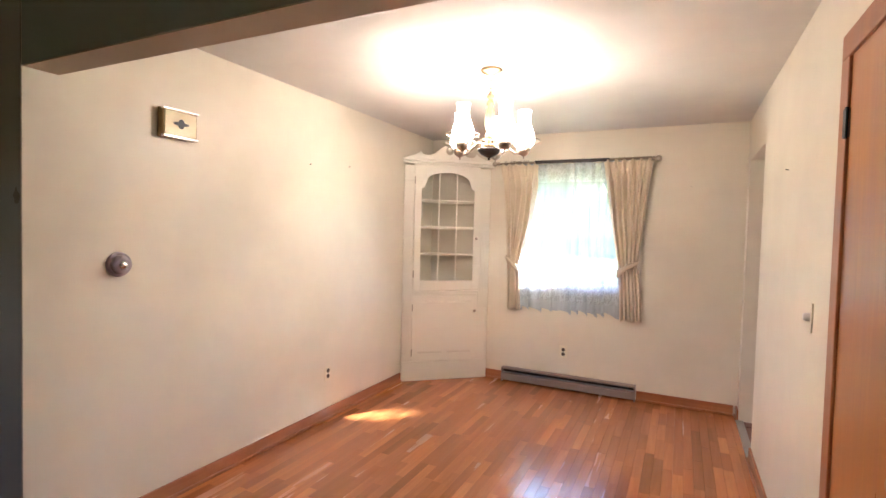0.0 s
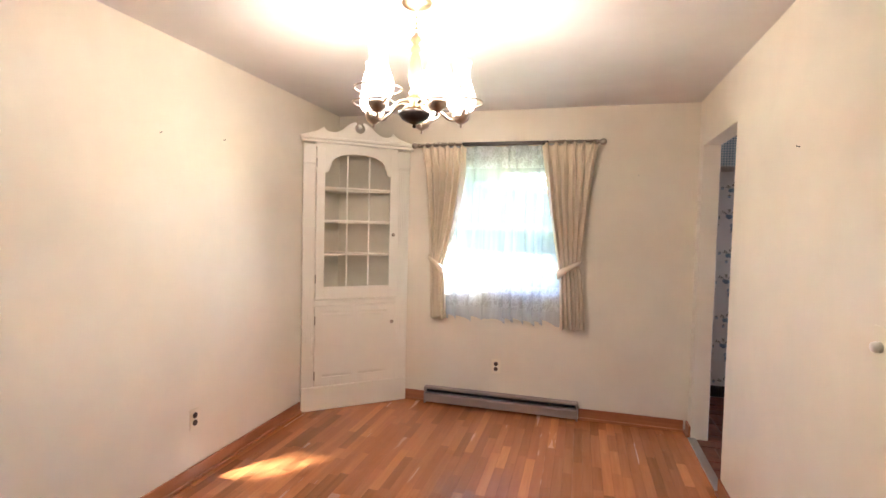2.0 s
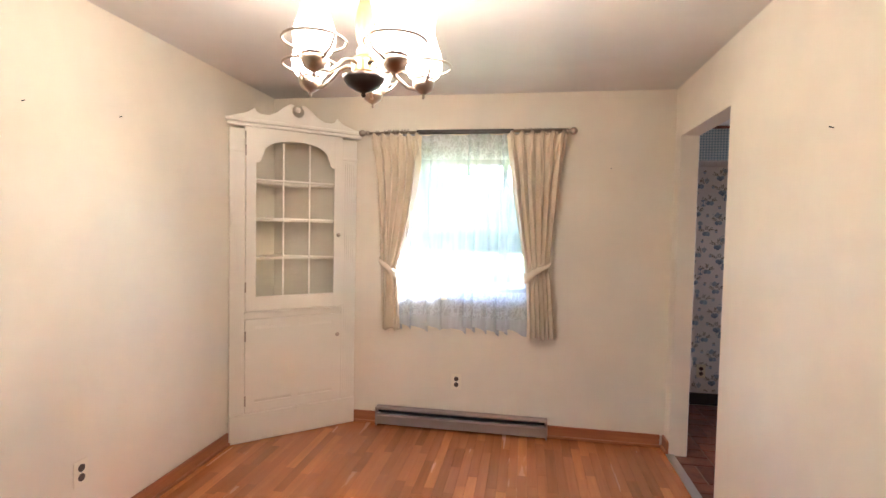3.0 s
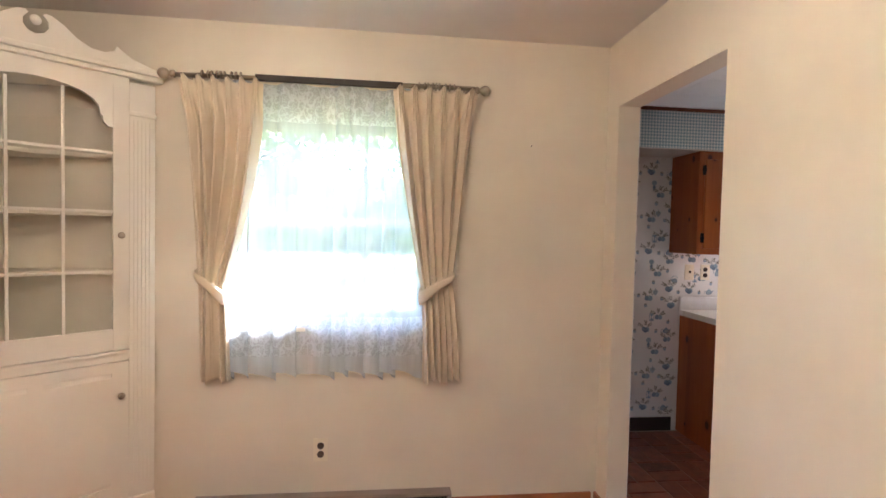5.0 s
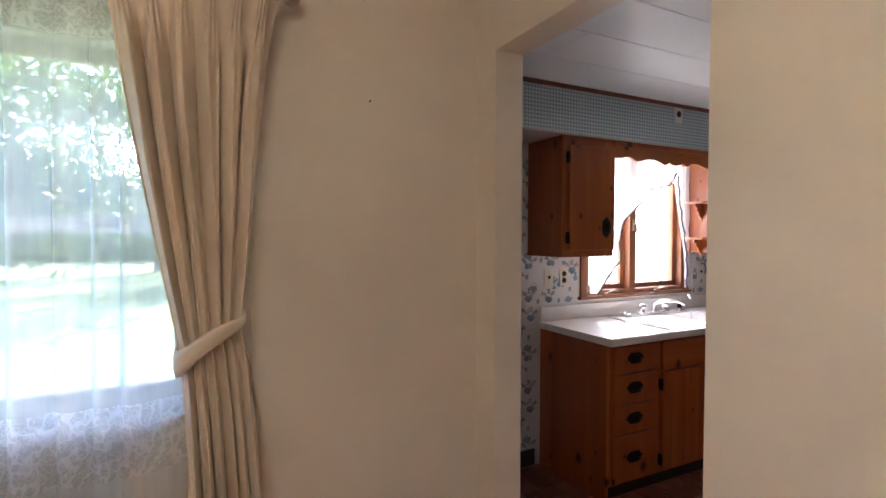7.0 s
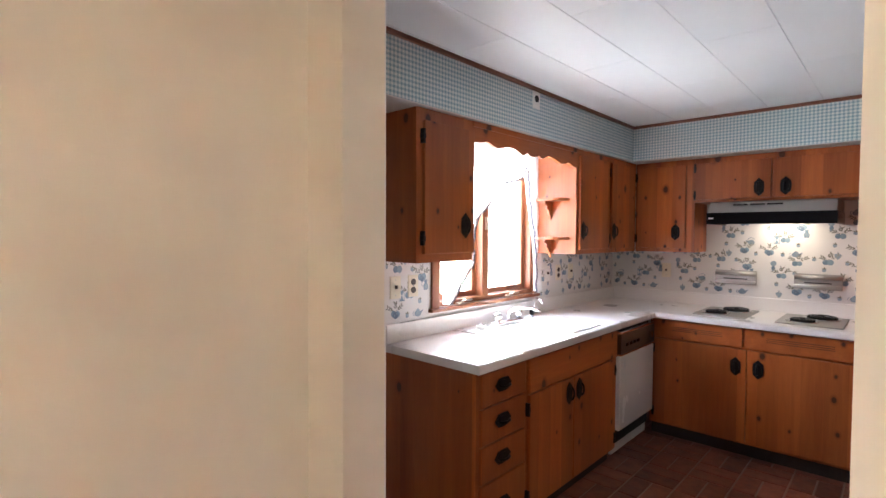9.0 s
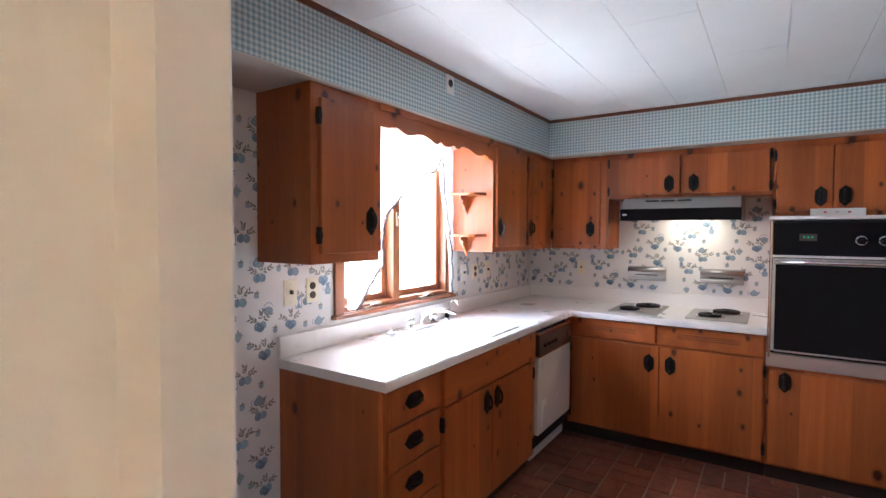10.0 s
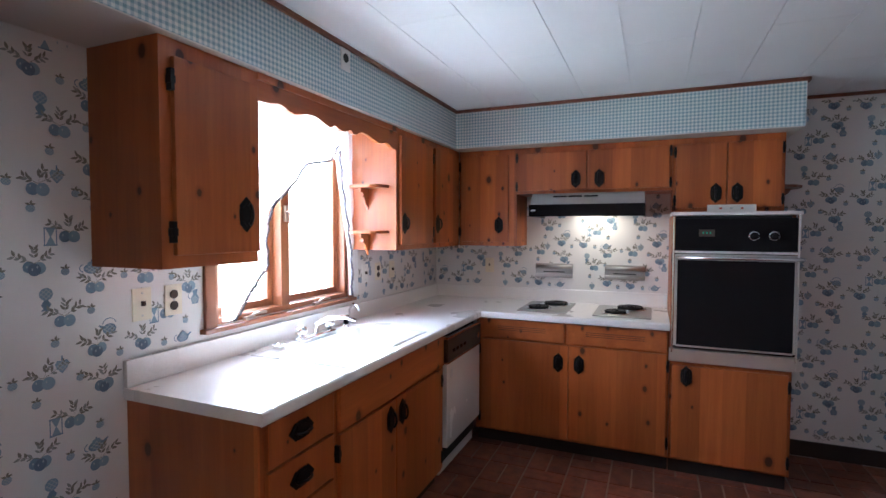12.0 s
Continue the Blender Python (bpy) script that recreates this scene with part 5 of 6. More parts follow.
sp = thing("sprayer", (5.07, 0.75, TOP), "dark hand sprayer beside the tap", "sprayer")
part("holder", lathe(bmesh.new(), [(0.02, 0.006), (0.02, 0.016), (0.013, 0.022), (0.013, 0.03)], 5.07, 0.752, 14, TOP), CHROME, sp, "", True)
part("head", tube(bmesh.new(), [(5.07, 0.752, TOP + 0.03), (5.07, 0.75, TOP + 0.055), (5.055, 0.735, TOP + 0.07)], 0.015, 10), BLACK, sp, "black spray head", True)
gl = thing("hose_tap", (5.15, 0.79, TOP), "small curved chrome filter tap", "tap")
part("neck", tube(bmesh.new(), [(5.19, 0.81, TOP), (5.19, 0.81, TOP + 0.09), (5.17, 0.77, TOP + 0.125), (5.13, 0.72, TOP + 0.12), (5.12, 0.70, TOP + 0.10)], 0.007, 8), CHROME, gl, "", True)
st = thing("sink_strainer", (4.49, 0.76, TOP), "chrome sink strainer resting on the sink deck", "strainer")
part("cup", lathe(bmesh.new(), [(0.016, 0.0065), (0.026, 0.02), (0.034, 0.028), (0.03, 0.03), (0.008, 0.022), (0.008, 0.038)], 4.535, 0.752, 16, TOP), CHROME, st, "", True)


# cooktops
def cooktop(y0_, y1_):
    x0_, x1_ = 6.035, 6.50
    c = thing("cooktop", ((x0_ + x1_) / 2, (y0_ + y1_) / 2, TOP), "brushed steel two-ring electric cooktop set in the counter", "cooktop", "pair of cooktops")
    part("tray", B(x0_, y0_, TOP + 0.0005, x1_, y1_, TOP + 0.009, bevel=0.004), DULL, c)
    ym = (y0_ + y1_) / 2
    for bx, by, r in ((6.165, ym + 0.045, 0.075), (6.375, ym - 0.035, 0.093)):
        part("drip_bowl", lathe(bmesh.new(), [(r * 0.2, 0.0095), (r + 0.012, 0.010), (r + 0.016, 0.013), (r + 0.004, 0.014), (r * 0.3, 0.0115)], bx, by, 28, TOP), CHROME, c, "chrome drip bowl", True)
        pts = []
        for k in range(90):
            a = 2 * math.pi * k / 22
            rr = 0.016 + (r - 0.02) * k / 89
            pts.append((bx + rr * math.cos(a), by + rr * math.sin(a), TOP + 0.021))
        part("coil", tube(bmesh.new(), pts, 0.0065, 6), BLACK, c, "black coiled heating ring", True)
    return c


mark = set(scene.collection.objects)
cooktop(-0.335, -0.01)
cooktop(-0.848, -0.50)
set_over(mark, EAST)

# wall cabinets
def wall_cabinet(name, side, plane, u0, u1, v0, v1, back, label):
    if side == "south":
        c = thing(name, ((u0 + u1) / 2, plane, v0), label, "cabinet", "knotty pine wall cabinets")
        part("body", B(u0, plane, v0, u1, back - 0.002, v1), PINE, c)
    else:
        c = thing(name, (plane, (u0 + u1) / 2, v0), label, "cabinet", "knotty pine wall cabinets")
        part("body", B(plane, u0, v0, back - 0.002, u1, v1), PINE, c)
    return c


ZU, ZT = 1.342, SZ - 0.005
c = wall_cabinet("wall_cabinet", "south", UY, 3.811, 4.203, ZU, ZT, YK, "knotty pine wall cabinet with one door beside the window")
leaf("south", UY, 3.848, ZU + 0.04, 4.196, ZT - 0.055, c, pull_at=(4.128, 1.515), hinges=3.841)
c = wall_cabinet("wall_cabinet", "south", UY, 5.285, 6.278, ZU, ZT, YK, "knotty pine wall cabinet with two doors in the corner")
leaf("south", UY, 5.315, ZU + 0.03, 5.76, ZT - 0.04, c, pull_at=(5.352, 1.498), hinges=5.765)
leaf("south", UY, 5.80, ZU + 0.03, 6.225, ZT - 0.04, c, pull_at=(5.835, 1.498), hinges=6.232)
mark = set(scene.collection.objects)
c = wall_cabinet("wall_cabinet", "west", UX, 0.06, 0.50, ZU, ZT, XE, "knotty pine corner wall cabinet with one door")
leaf("west", UX, 0.118, ZU + 0.03, 0.482, ZT - 0.04, c, pull_at=(0.187, 1.494), hinges=0.488)
c = wall_cabinet("wall_cabinet", "west", UX, -0.955, 0.0595, 1.715, ZT, XE, "short knotty pine cabinet above the range hood")
leaf("west", UX, -0.425, 1.735, 0.095 - 0.04, ZT - 0.04, c, pull_at=(-0.356, 1.808), hinges=0.085 - 0.03)
leaf("west", UX, -0.94, 1.735, -0.437, ZT - 0.04, c, pull_at=(-0.509, 1.808), hinges=-0.945)
c = wall_cabinet("wall_cabinet", "west", UX, -1.562, -0.9555, 1.567, ZT, XE, "knotty pine cabinet above the oven with two doors")
leaf("west", UX, -1.255, 1.60, -0.975, ZT - 0.04, c, pull_at=(-1.20, 1.69), hinges=-0.97)
leaf("west", UX, -1.545, 1.60, -1.262, ZT - 0.04, c, pull_at=(-1.315, 1.69), hinges=-1.55)

set_over(mark, EAST)

# scalloped valance across the window
va = thing("window_valance", (4.74, UY, ZT), "scalloped knotty pine valance over the sink window", "valance")
drops = [(0.0, 0.103), (0.075, 0.098), (0.12, 0.088), (0.15, 0.092), (0.18, 0.105), (0.215, 0.110), (0.25, 0.104), (0.29, 0.094), (0.34, 0.090), (0.38, 0.096), (0.415, 0.108), (0.445, 0.117), (0.47, 0.114), (0.495, 0.101),
         (0.52, 0.112), (0.55, 0.116), (0.59, 0.111), (0.627, 0.098), (0.64, 0.112), (0.675, 0.112), (0.70, 0.098), (0.73, 0.090), (0.78, 0.094), (0.83, 0.108), (0.88, 0.119), (0.93, 0.115), (0.97, 0.104), (1.0, 0.108), (1.03, 0.120), (1.081, 0.126)]
pts = [(4.2035, ZT)] + [(4.2035 + u, ZT - d) for u, d in drops] + [(5.2845, ZT)]
bm = slab(bmesh.new(), pts[::-1], 0.02, lambda u, v, w: (u, UY + w, v))
part("board", bm, PINEX, va)
part("top_rail", B(4.2035, UY - 0.012, ZT - 0.028, 5.2845, UY - 0.001, ZT, bevel=0.003), PINEX, va)

# whatnot shelves on the cabinet's end
for sz in (1.455, 1.715):
    ws = thing("corner_shelf", (5.20, 0.72, sz), "small rounded pine shelf on a scrolled bracket", "shelf", "shelves beside the window")
    out = [(5.284, 0.60), (5.22, 0.605), (5.185, 0.625), (5.17, 0.66), (5.17, 0.77), (5.185, 0.80), (5.22, 0.815), (5.284, 0.815)]
    part("board", slab(bmesh.new(), out, 0.016, lambda u, v, w: (u, v, sz - w)), PINE, ws)
    br = [(0.0, 0.0), (-0.085, 0.0), (-0.083, -0.02), (-0.055, -0.03), (-0.06, -0.05), (-0.04, -0.062), (-0.03, -0.085), (-0.012, -0.10), (0.0, -0.125)]
    bm = slab(bmesh.new(), br, 0.014, lambda u, v, w: (5.284 + u, 0.735 + w, sz - 0.016 + v))
    part("bracket", bm, PINE, ws)
mark = set(scene.collection.objects)
ws = thing("end_shelf", (6.42, -1.62, 1.72), "small dark wooden shelf on the side of the oven cabinet", "shelf")
part("board", slab(bmesh.new(), [(6.30, -1.563), (6.60, -1.563), (6.60, -1.63), (6.54, -1.675), (6.40, -1.675), (6.33, -1.63)], 0.016, lambda u, v, w: (u, v, 1.735 - w)), TRIMW, ws)
bm = slab(bmesh.new(), [(0, 0), (-0.07, 0), (-0.05, -0.03), (0, -0.07)], 0.014, lambda u, v, w: (6.45 + w, -1.563 + u, 1.719 + v))
part("bracket", bm, TRIMW, ws)

# range hood
hd = thing("range_hood", (6.3, -0.42, 1.55), "stainless range hood with a black lower band and a lit lamp", "range hood")
bm = slab(bmesh.new(), [(6.602, 1.705), (6.16, 1.705), (6.15, 1.695), (6.11, 1.63), (6.602, 1.63)], 0.715, lambda u, v, w: (u, -0.795 + w, v))
part("canopy", bm, DULL, hd)
bm = bmesh.new()
box(bm, 6.10, -0.80, 1.55, 6.118, -0.07, 1.63, bevel=0.003)
box(bm, 6.118, -0.80, 1.55, 6.602, -0.79, 1.63)
box(bm, 6.118, -0.08, 1.55, 6.602, -0.07, 1.63)
part("skirt", bm, BLACK, hd, "black lower band")
part("filter", B(6.12, -0.785, 1.60, 6.60, -0.085, 1.605), DARK, hd)
for ya in (-0.515, -0.415, -0.315):
    part("vent_slot", B(6.128, ya, 1.678, 6.140, ya + 0.085, 1.688), DARK, hd)
part("badge", B(6.0985, -0.115, 1.586, 6.1, -0.085, 1.596), STEEL, hd)
bulbcover = mat("hood_lamp_cover", (0.9, 0.85, 0.7), 0.4)
Net(bulbcover).b.inputs["Emission Color"].default_value = (1.0, 0.84, 0.55, 1)
Net(bulbcover).b.inputs["Emission Strength"].default_value = 0.25
part("lamp_cover", B(6.38, -0.55, 1.585, 6.50, -0.40, 1.597, bevel=0.003), bulbcover, hd, "lit lamp cover")
hood_light = bpy.data.lights.new("hood_light", "AREA")
hood_light.energy, hood_light.color, hood_light.size = 0.13, (1.0, 0.84, 0.58), 0.28
new("hood_light", hood_light).matrix_world = look((6.44, -0.475, 1.58), (6.46, -0.475, 0.9))

# pockets set in the wall above the cooktops
for y0_, y1_ in ((-0.295, -0.015), (-0.80, -0.525)):
    r = thing("wall_rack", (6.58, (y0_ + y1_) / 2, 1.10), "polished steel foil and towel dispenser on the wall", "dispenser", "pair of dispensers")
    part("back", B(6.588, y0_, 1.098, 6.603, y1_, 1.205, bevel=0.003), DULL, r)
    part("lip", B(6.572, y0_, 1.098, 6.588, y1_, 1.128, bevel=0.006), DULL, r, "", True)
    part("roll_cover", tube(bmesh.new(), [(6.582, y0_ + 0.004, 1.18), (6.582, y1_ - 0.004, 1.18)], 0.016, 16), DULL, r, "", True)
    part("slot", B(6.5865, y0_ + 0.06, 1.138, 6.5878, y1_ - 0.06, 1.145), DARK, r)

set_over(mark, EAST)

# plates on the kitchen walls
outlet((3.977, YK, 1.195), "y-", "ivory light switch plate on the papered wall", "dark", IVORY)
outlet((4.104, YK, 1.195), "y-", "ivory outlet with dark sockets on the papered wall")
outlet((5.47, YK, 1.185), "y-", "white phone plate on the papered wall", "dark", WPLAST)
outlet((5.63, YK, 1.185), "y-", "ivory outlet with dark sockets beside the window")
outlet((5.82, YK, 1.185), "y-", "ivory blank plate on the papered wall", "dark", IVORY)
outlet((XE, 0.41, 1.178), "x-", "ivory outlet on the wall beside the cooktops", "dark", IVORY)
outlet((3.397, YK, 0.29), "y-", "ivory outlet low on the papered wall")
outlet((4.726, SY, 2.247), "y-", "white clock outlet on the gingham soffit", "clock", WPLAST, 0.07, 0.115)
outlet((XE, -2.17, 1.165), "x-", "ivory light switch plate on the far papered wall", "dark", IVORY)

# ---- ruffled kitchen curtains ----
def swag(name, path, drop, label):
    """A gathered curtain sweeping along a path of (x, z, width)."""
    ob = thing(name, (path[-1][0], YK - 0.02, path[-1][1]), label, "curtain", "tied kitchen curtains")
    bm = bmesh.new()
    rows = []
    n = 26
    for k, (x, z, w, side) in enumerate(path):
        row = []
        for i in range(n + 1):
            u = i / n
            row.append(bm.verts.new((x + side * w * u, YK - 0.034 - 0.010 * math.cos(u * 34 + k * 0.3), z + drop * u * w * 0.05)))
        rows.append(row)
    for a, b in zip(rows, rows[1:]):
        for i in range(n):
            bm.faces.new((a[i], a[i + 1], b[i + 1], b[i]))
    part("cloth", bm, RUFFLE, ob, "", True)
    edge = [(x + side * w, YK - 0.05 + 0.006 * math.sin(k * 2.2), z + drop * w * 0.05) for k, (x, z, w, side) in enumerate(path)]
    ruf = bmesh.new()
    fine = []
    for k in range(len(edge) - 1):
        for s in range(6):
            t = s / 6
            a, b = Vector(edge[k]), Vector(edge[k + 1])
            p = a.lerp(b, t)
            q = 0.006 * math.sin((k * 6 + s) * 1.9)
            fine.append((p.x + q, p.y - 0.004 + q, p.z + q * 0.5))
    fine.append(edge[-1])
    part("edging", tube(ruf, fine, 0.0065, 6), EDGING, ob, "dark scalloped edging", True)
    return ob


# the free edge sweeps from the middle down to the tie, then the tail falls to the sill
SWEEP = [(1.92, 5.12), (1.83, 5.05), (1.79, 4.84), (1.67, 4.727), (1.56, 4.585), (1.42, 4.545), (1.30, 4.56), (1.21, 4.468), (1.075, 4.36)]
lef = []
for (za, xa), (zb, xb) in zip(SWEEP, SWEEP[1:]):
    for k in range(4):
        lef.append((4.315, lerp(za, zb, k / 4), lerp(xa, xb, k / 4) - 4.315, 1))
lef.append((4.315, 1.075, 0.045, 1))
swag("kitchen_curtain", lef, 0.2, "white ruffled sheer curtain with dark edging, tied aside")
rig = []
for k in range(17):
    t = k / 16
    z = lerp(1.90, 1.075, t)
    rig.append((5.335, z, max(0.05, lerp(0.20, 0.09, smooth_step(0.0, 0.85, t))), -1))
swag("kitchen_curtain", rig, 0.2, "white ruffled sheer curtain with dark edging, tied aside")
bm = bmesh.new()
rows = []
for j in range(5):
    row = []
    for i in range(121):
        u = i / 120
        row.append(bm.verts.new((4.30 + u * 1.03, YK - 0.034 - 0.010 * math.cos(u * 140), 2.04 - j * 0.045 - (0.008 * math.cos(u * 70) if j == 4 else 0))))
    rows.append(row)
for a, b in zip(rows, rows[1:]):
    for i in range(120):
        bm.faces.new((a[i], a[i + 1], b[i + 1], b[i]))
solid("curtain_heading", bm, RUFFLE, "gathered white curtain heading under the valance", "curtain", smooth=True)

# ---- printed motifs of the wallpaper ----
def circle(r, n=10, sx=1.0, sy=1.0):
    return [(r * sx * math.cos(2 * math.pi * i / n), r * sy * math.sin(2 * math.pi * i / n)) for i in range(n)]


def leaf_shape(a, length, wide):
    c, s = math.cos(a), math.sin(a)
    return [(x * c - y * s, x * s + y * c) for x, y in ((0, 0), (length * 0.35, wide), (length * 0.75, wide * 0.7), (length, 0), (length * 0.7, -wide * 0.7), (length * 0.35, -wide))]


def at(pts, dx, dy, k=1.0):
    return [(x * k + dx, y * k + dy) for x, y in pts]


def lattice(out, dx, dy, r, sy=1.0, n=3):
    """Pale criss-cross lines over a round body."""
    for sg in (-1, 1):
        for k in range(-n + 1, n):
            o = k * r * 0.55
            h = math.sqrt(max(0.0, r * r - o * o)) * 0.92
            c, s = math.cos(sg * 0.785), math.sin(sg * 0.785)
            w = r * 0.075
            out.append((4, at([(x * c - y * s, (x * s + y * c) * sy) for x, y in ((-h, o - w), (h, o - w), (h, o + w), (-h, o + w))], dx, dy)))


def arc(out, col, dx, dy, r, a0, a1, w, n=10):
    for k in range(n):
        a, b = a0 + (a1 - a0) * k / n, a0 + (a1 - a0) * (k + 1) / n
        out.append((col, [(dx + q * math.cos(e), dy + q * math.sin(e)) for q, e in ((r, a), (r, b), (r - w, b), (r - w, a))]))


def motif(kind, rnd):
    """Flat shapes of one motif: (colour index, outline) about its middle."""
    out = []
    if kind == "fruit":
        lean = rnd.uniform(-0.5, 0.5)
        drop = [(-0.014, -0.017), (0.013, -0.019), (0.0, -0.026)][:rnd.choice((2, 2, 3))]
        for n, (dx, dy) in enumerate(drop):
            pear = [(x * 1.0, y if y < 0 else y * 1.12) for x, y in circle(rnd.uniform(0.016, 0.0188), 16)]
            out.append(((0, 1, 3)[n], at(pear, dx, dy + rnd.uniform(-0.004, 0.004))))
            out.append((4, at(circle(0.0034, 6, 0.7, 1.3), dx - 0.006, dy + 0.005)))
        for sg, tall in ((-1, rnd.uniform(0.012, 0.026)), (1, rnd.uniform(0.014, 0.03)), (0.1, 0.036)):
            tx, ty = sg * 0.044 + lean * 0.02, tall
            out.append((2, [(0, -0.004), (tx, ty), (tx, ty + 0.0014), (0, -0.0022)]))
            for k in (0.4, 0.72, 1.0):
                for side in (-1, 1):
                    a = math.atan2(ty, tx) + side * rnd.uniform(0.35, 1.0)
                    out.append((2 if rnd.random() < 0.7 else 5, at(leaf_shape(a, rnd.uniform(0.017, 0.025), rnd.uniform(0.0034, 0.0048)), tx * k, ty * k)))
    elif kind == "small":
        out.append((1, circle(0.0125, 12, 1.0, 0.92)))
        lattice(out, 0, 0, 0.0115, 0.92, 2)
        for a in (0.25, 1.3, 2.8):
            out.append((2, at(leaf_shape(a, 0.015, 0.0034), 0, 0.010)))
    elif kind == "teapot":
        out.append((0, circle(0.0235, 16, 1.1, 0.72)))
        lattice(out, 0, 0, 0.021, 0.72)
        out.append((1, at(circle(0.014, 12, 1, 0.5), 0, 0.017)))
        out.append((0, at(circle(0.003, 8), 0, 0.026)))
        out.append((0, [(0.021, -0.004), (0.04, 0.014), (0.036, 0.017), (0.018, 0.008)]))
        arc(out, 0, -0.026, 0.002, 0.013, 1.6, 4.6, 0.003)
    elif kind == "kettle":
        out.append((0, circle(0.023, 16, 1.0, 0.8)))
        lattice(out, 0, 0, 0.021, 0.8)
        arc(out, 0, 0.0, 0.014, 0.024, 0.2, 2.95, 0.0028, 14)
        out.append((0, [(-0.019, 0.0), (-0.036, 0.014), (-0.033, 0.017), (-0.015, 0.010)]))
    elif kind == "pitcher":
        out.append((0, [(-0.011, 0.028), (0.013, 0.032), (0.009, 0.012), (0.019, -0.004), (0.015, -0.026), (-0.013, -0.026), (-0.019, -0.004), (-0.008, 0.012)]))
        lattice(out, 0, -0.008, 0.016, 0.95)
        arc(out, 0, -0.016, 0.008, 0.016, 1.3, 4.3, 0.0028)
    elif kind == "goblet":
        out.append((1, at(circle(0.019, 16), 0, 0.02)))
        lattice(out, 0, 0.02, 0.0175)
        out.append((0, [(-0.005, 0.002), (0.005, 0.002), (0.014, -0.012), (0.006, -0.026), (-0.006, -0.026), (-0.014, -0.012)]))
        out.append((0, [(-0.015, -0.031), (0.015, -0.031), (0.010, -0.025), (-0.010, -0.025)]))
    elif kind == "heart":
        out.append((1, [(0, -0.026), (0.016, -0.008), (0.020, 0.006), (0.014, 0.016), (0, 0.013), (-0.014, 0.016), (-0.020, 0.006), (-0.016, -0.008)]))
        lattice(out, 0, -0.001, 0.017)
        out.append((0, [(-0.003, 0.012), (0.003, 0.012), (0.002, 0.03), (-0.002, 0.03)]))
    else:
        for y in (0.024, -0.028):
            out.append((0, [(-0.019, y), (0.019, y), (0.019, y + 0.004), (-0.019, y + 0.004)]))
        out.append((1, [(-0.013, 0.024), (0.013, 0.024), (0.0015, 0.0), (-0.0015, 0.0)]))
        out.append((1, [(-0.0015, 0.0), (0.0015, 0.0), (0.013, -0.024), (-0.013, -0.024)]))
        for sx in (-0.0165, 0.0165):
            out.append((0, [(sx - 0.0016, -0.024), (sx + 0.0016, -0.024), (sx + 0.0016, 0.024), (sx - 0.0016, 0.024)]))
    return out


TILE = (0.333, 0.585)
LAYOUT = (("hourglass", 0, 0), ("fruit", 0.054, 0.016), ("small", 0.131, -0.04), ("fruit", -0.045, -0.076), ("small", 0.038, -0.109),
          ("teapot", 0.118, -0.105), ("fruit", 0.128, -0.15), ("small", 0.224, -0.135), ("goblet", -0.017, -0.193), ("fruit", 0.034, -0.243),
          ("small", 0.112, -0.241), ("kettle", 0.17, -0.312), ("fruit", 0.129, -0.355), ("small", 0.004, -0.328), ("heart", 0.022, -0.398),
          ("fruit", -0.03, -0.424), ("small", 0.074, -0.45), ("small", -0.051, -0.501), ("fruit", 0.148, -0.476), ("pitcher", 0.177, -0.54), ("small", 0.203, -0.40))


def print_wall(parent, place, u0, u1, v0, v1, holes, seed):
    """Lays the print as flat shapes half a millimetre proud of the paper."""
    rnd = random.Random(seed)
    verts, faces, mats = [], [], []
    shapes = [motif(k, random.Random(n)) for n, (k, _, _) in enumerate(LAYOUT)]
    i0, i1 = math.floor(u0 / TILE[0]) - 1, math.ceil(u1 / TILE[0]) + 1
    j0, j1 = math.floor(v0 / TILE[1]) - 1, math.ceil(v1 / TILE[1]) + 1
    for i in range(i0, i1):
        for j in range(j0, j1):
            for (kind, du, dv), sh in zip(LAYOUT, shapes):
                cu = i * TILE[0] + du + 0.03
                cv = j * TILE[1] + dv + 0.27 + (0 if i % 2 else TILE[1] / 2)
                if any(a - 0.02 < cu < b + 0.02 and c - 0.02 < cv < d + 0.02 for a, b, c, d in holes):
                    continue
                for col, pts in sh:
                    q = [(cu + x, cv + y) for x, y in pts]
                    if min(p[0] for p in q) < u0 or max(p[0] for p in q) > u1 or min(p[1] for p in q) < v0 or max(p[1] for p in q) > v1:
                        continue
                    n = len(verts)
                    lift = 0.0004 + 0.0002 * (0, 1, 2, 3, 5, 2.5)[col]
                    verts += [place(a, b, lift) for a, b in q]
                    faces.append(list(range(n, n + len(q))))
                    mats.append(col)
    me = bpy.data.meshes.new("wallpaper_print")
    me.from_pydata(verts, [], faces)
    for m in PRINTS:
        me.materials.append(m)
    me.polygons.foreach_set("material_index", mats)
    ob = new("wallpaper_print", me)
    ob.parent = parent
    return tagged(ob, "slate blue fruit and teapot wallpaper print", kind="stuff")


north = bpy.data.objects["wall_kitchen_north"]
print_wall(north, lambda u, v, w: (u, YK - w, v), KX0 + 0.013, XE - 0.01, 0.11, SZ - 0.01, [(KW[0] - 0.06, KW[1] + 0.05, KW[2] - 0.05, 3.0), (3.88, XE, 0.0, 1.01)], 1)
east = bpy.data.objects["wall_kitchen_east"]
print_wall(east, lambda u, v, w: (XE - w, -u, v), 0.01 - YK, -KS - 0.01, 0.11, HK - 0.03, [(-YK, -SE, SZ - 0.03, 3.0), (-YK, 0.95, 0.0, 1.01)], 2)
west = bpy.data.objects["wall_kitchen_west"]
print_wall(west, lambda u, v, w: (KX0 + w, u, v), 0.07, YK - 0.01, 0.11, SZ - 0.01, [], 3)

set_over(known)
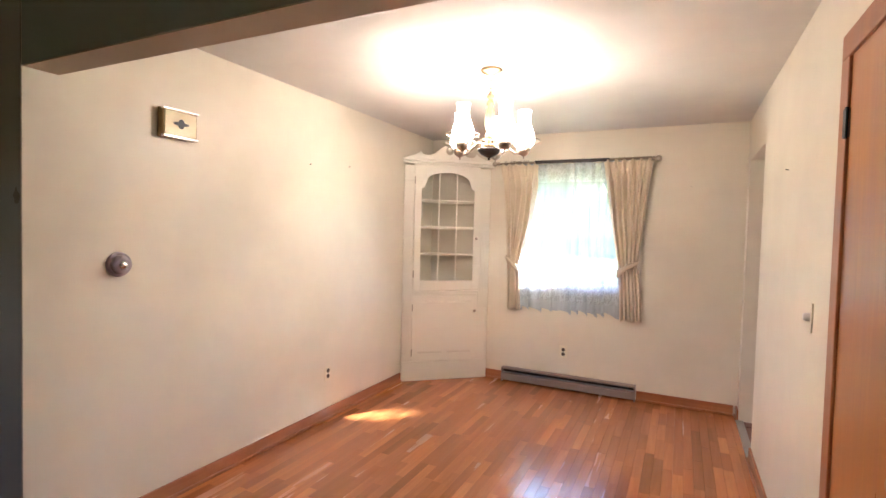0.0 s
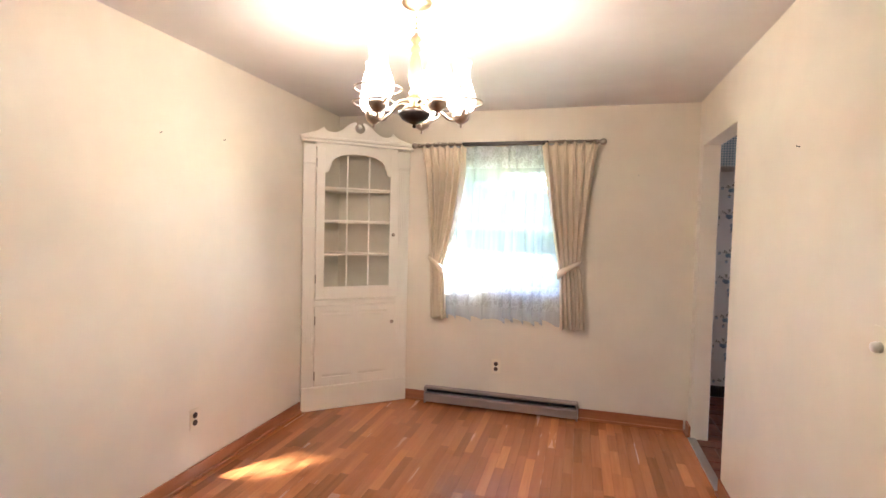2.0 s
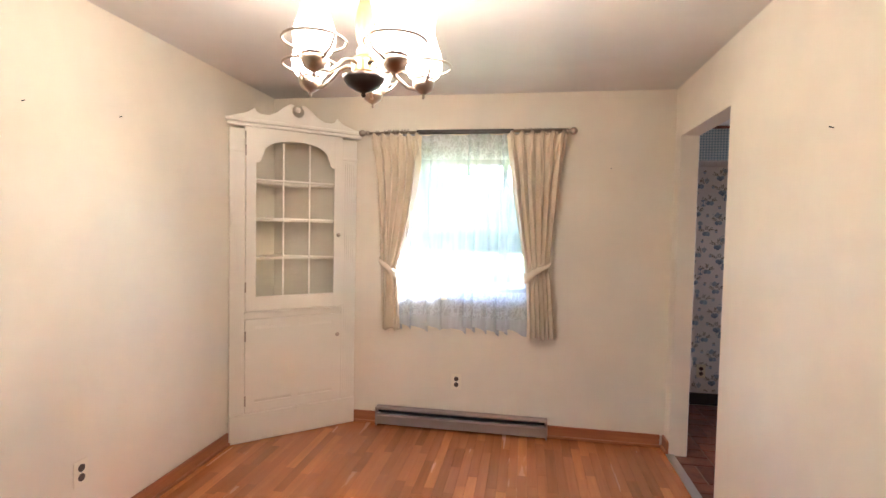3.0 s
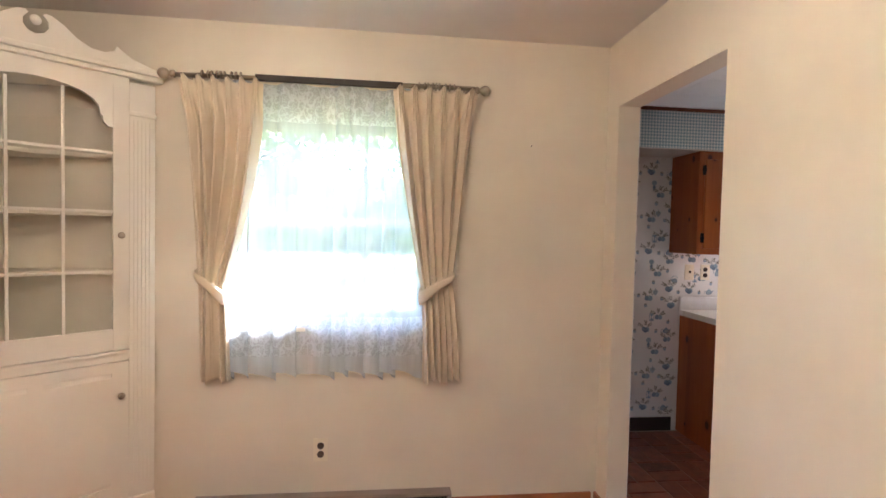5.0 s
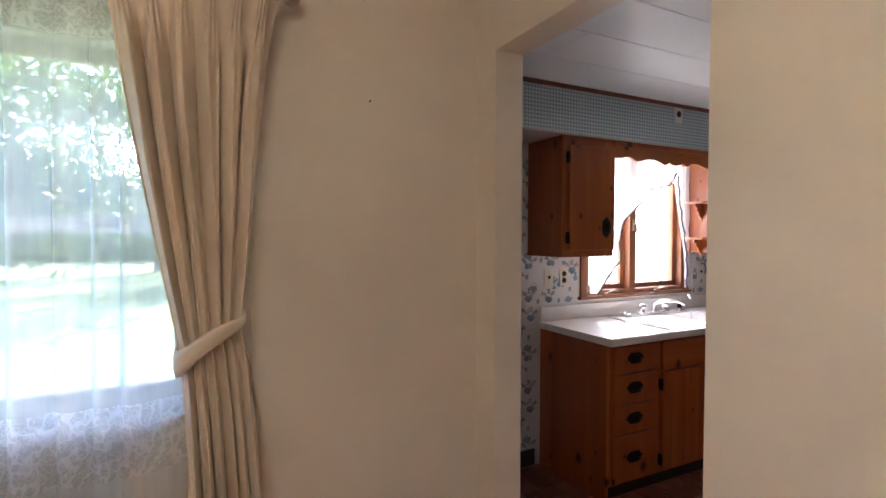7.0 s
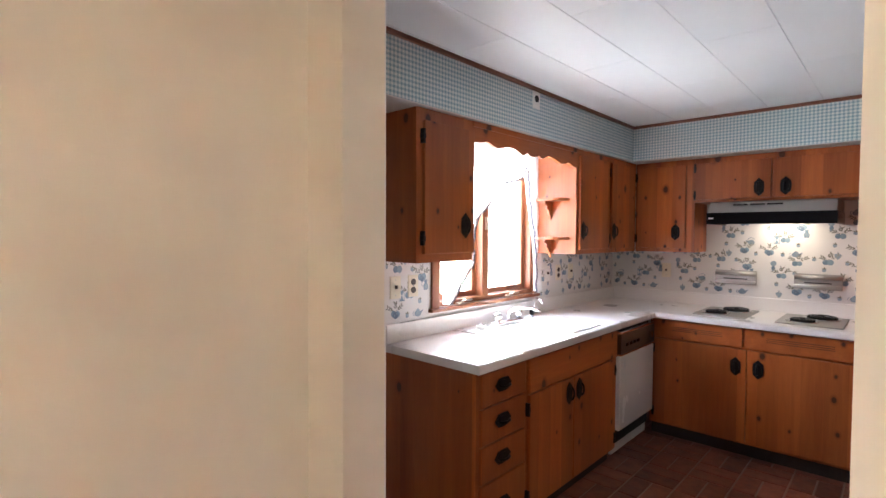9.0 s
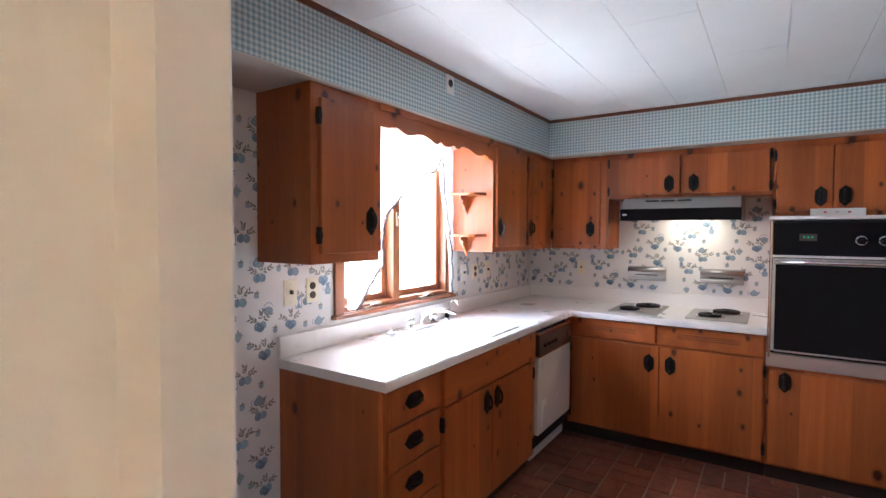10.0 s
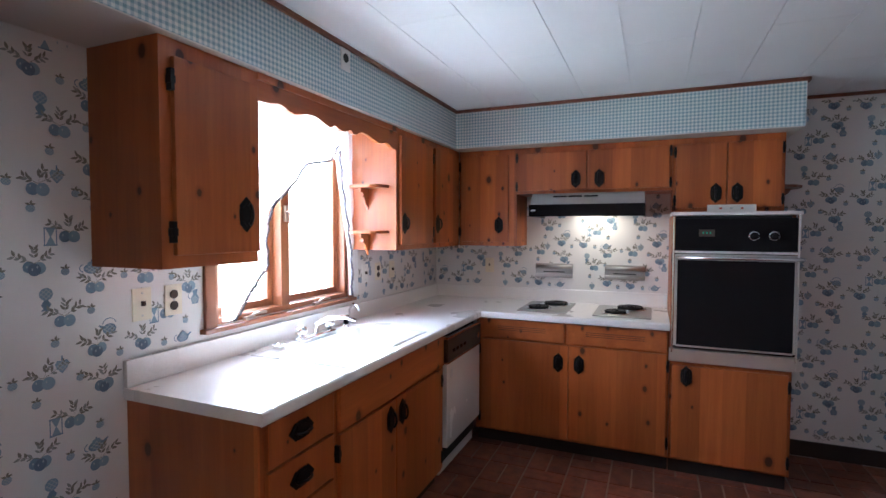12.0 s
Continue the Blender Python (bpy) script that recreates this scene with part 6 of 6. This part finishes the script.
# old hinge leaves on the opening's jamb
for z in (1.90, 1.98):
    solid("jamb_hinge", B(WK - 0.03, OB - 0.0, z - 0.03, WK - 0.004, OB + 0.006, z + 0.03, bevel=0.002), IRON, "old dark iron hinge leaf on the jamb", "hinge", group="hinge leaves on the jamb")

# ---- floor pieces, last ----
# dining floor: oak strips of random lengths
rnd = random.Random(11)


def unit_box(name, material, edge, drop=0.12):
    bm = bmesh.new()
    a, b = 0.5, 0.5 - edge
    lowv = [bm.verts.new((x, y, -1)) for x, y in ((-a, -a), (a, -a), (a, a), (-a, a))]
    midv = [bm.verts.new((x, y, -drop)) for x, y in ((-a, -a), (a, -a), (a, a), (-a, a))]
    topv = [bm.verts.new((x, y, 0)) for x, y in ((-b, -b), (b, -b), (b, b), (-b, b))]
    bm.faces.new(topv)
    for r, s in ((lowv, midv), (midv, topv)):
        for i in range(4):
            bm.faces.new((r[i], r[(i + 1) % 4], s[(i + 1) % 4], s[i]))
    me = bpy.data.meshes.new(name)
    bm.to_mesh(me)
    bm.free()
    me.materials.append(material)
    return me


strip = unit_box("plank", OAK, 0.003, 0.02)
SW = W / 50
far = bmesh.new()
for i in range(50):
    y = 0.0
    first = True
    while y > -3.56:
        ln = rnd.uniform(0.26, 0.62)
        if first:
            ln *= rnd.uniform(0.3, 1)
            first = False
        e = max(-3.56, y - ln)
        if e + 3.56 < 0.15:
            e = -3.56
        if (y + e) / 2 < -2.3:
            box(far, SW * i + 0.0003, e + 0.0003, -0.012, SW * (i + 1) - 0.0003, y - 0.0003, 0.0)
            y = e
            continue
        ob = new("plank", strip)
        ob.location = (SW * (i + 0.5), (y + e) / 2, 0.0)
        ob.scale = (SW - 0.0006, y - e - 0.0006, 0.012)
        ob.parent = floor
        y = e

ob = finish("plank_rest", far, OAKREST)
ob.parent = floor
tagged(ob, kind="stuff")

# kitchen floor: basket-weave brick tiles
tile = unit_box("brick", BRICK, 0.02)
BL = 0.24
made = 0
rest = bmesh.new()
for i in range(-12, 7):
    for j in range(-14, 6):
        bx, by = 5.50 + i * BL, -0.105 + j * BL
        turn = (i + j) % 2
        for k in range(2):
            if turn:
                x0_, x1_, y0_, y1_ = bx + k * BL / 2, bx + (k + 1) * BL / 2, by, by + BL
            else:
                x0_, x1_, y0_, y1_ = bx, bx + BL, by + k * BL / 2, by + (k + 1) * BL / 2
            x0_, x1_ = max(x0_, W - 0.01), min(x1_, XE)
            y0_, y1_ = max(y0_, KS), min(y1_, YK)
            if x1_ - x0_ < 0.03 or y1_ - y0_ < 0.03:
                continue
            g = 0.0045
            near = (4.2 < (x0_ + x1_) / 2 < 6.3 and -1.75 < (y0_ + y1_) / 2 < 0.3) or ((x0_ + x1_) / 2 < 3.9 and -1.2 < (y0_ + y1_) / 2)
            if near and made < 300:
                ob = new("brick", tile)
                ob.location = ((x0_ + x1_) / 2, (y0_ + y1_) / 2, 0.0 + rnd.uniform(-0.0008, 0.0008))
                ob.scale = (x1_ - x0_ - 2 * g, y1_ - y0_ - 2 * g, 0.010)
                ob.parent = floor_kitchen
                made += 1
            else:
                box(rest, x0_ + g, y0_ + g, -0.01, x1_ - g, y1_ - g, 0.0)
ob = finish("brick_rest", rest, BRICKREST)
ob.parent = floor_kitchen
tagged(ob, kind="stuff")
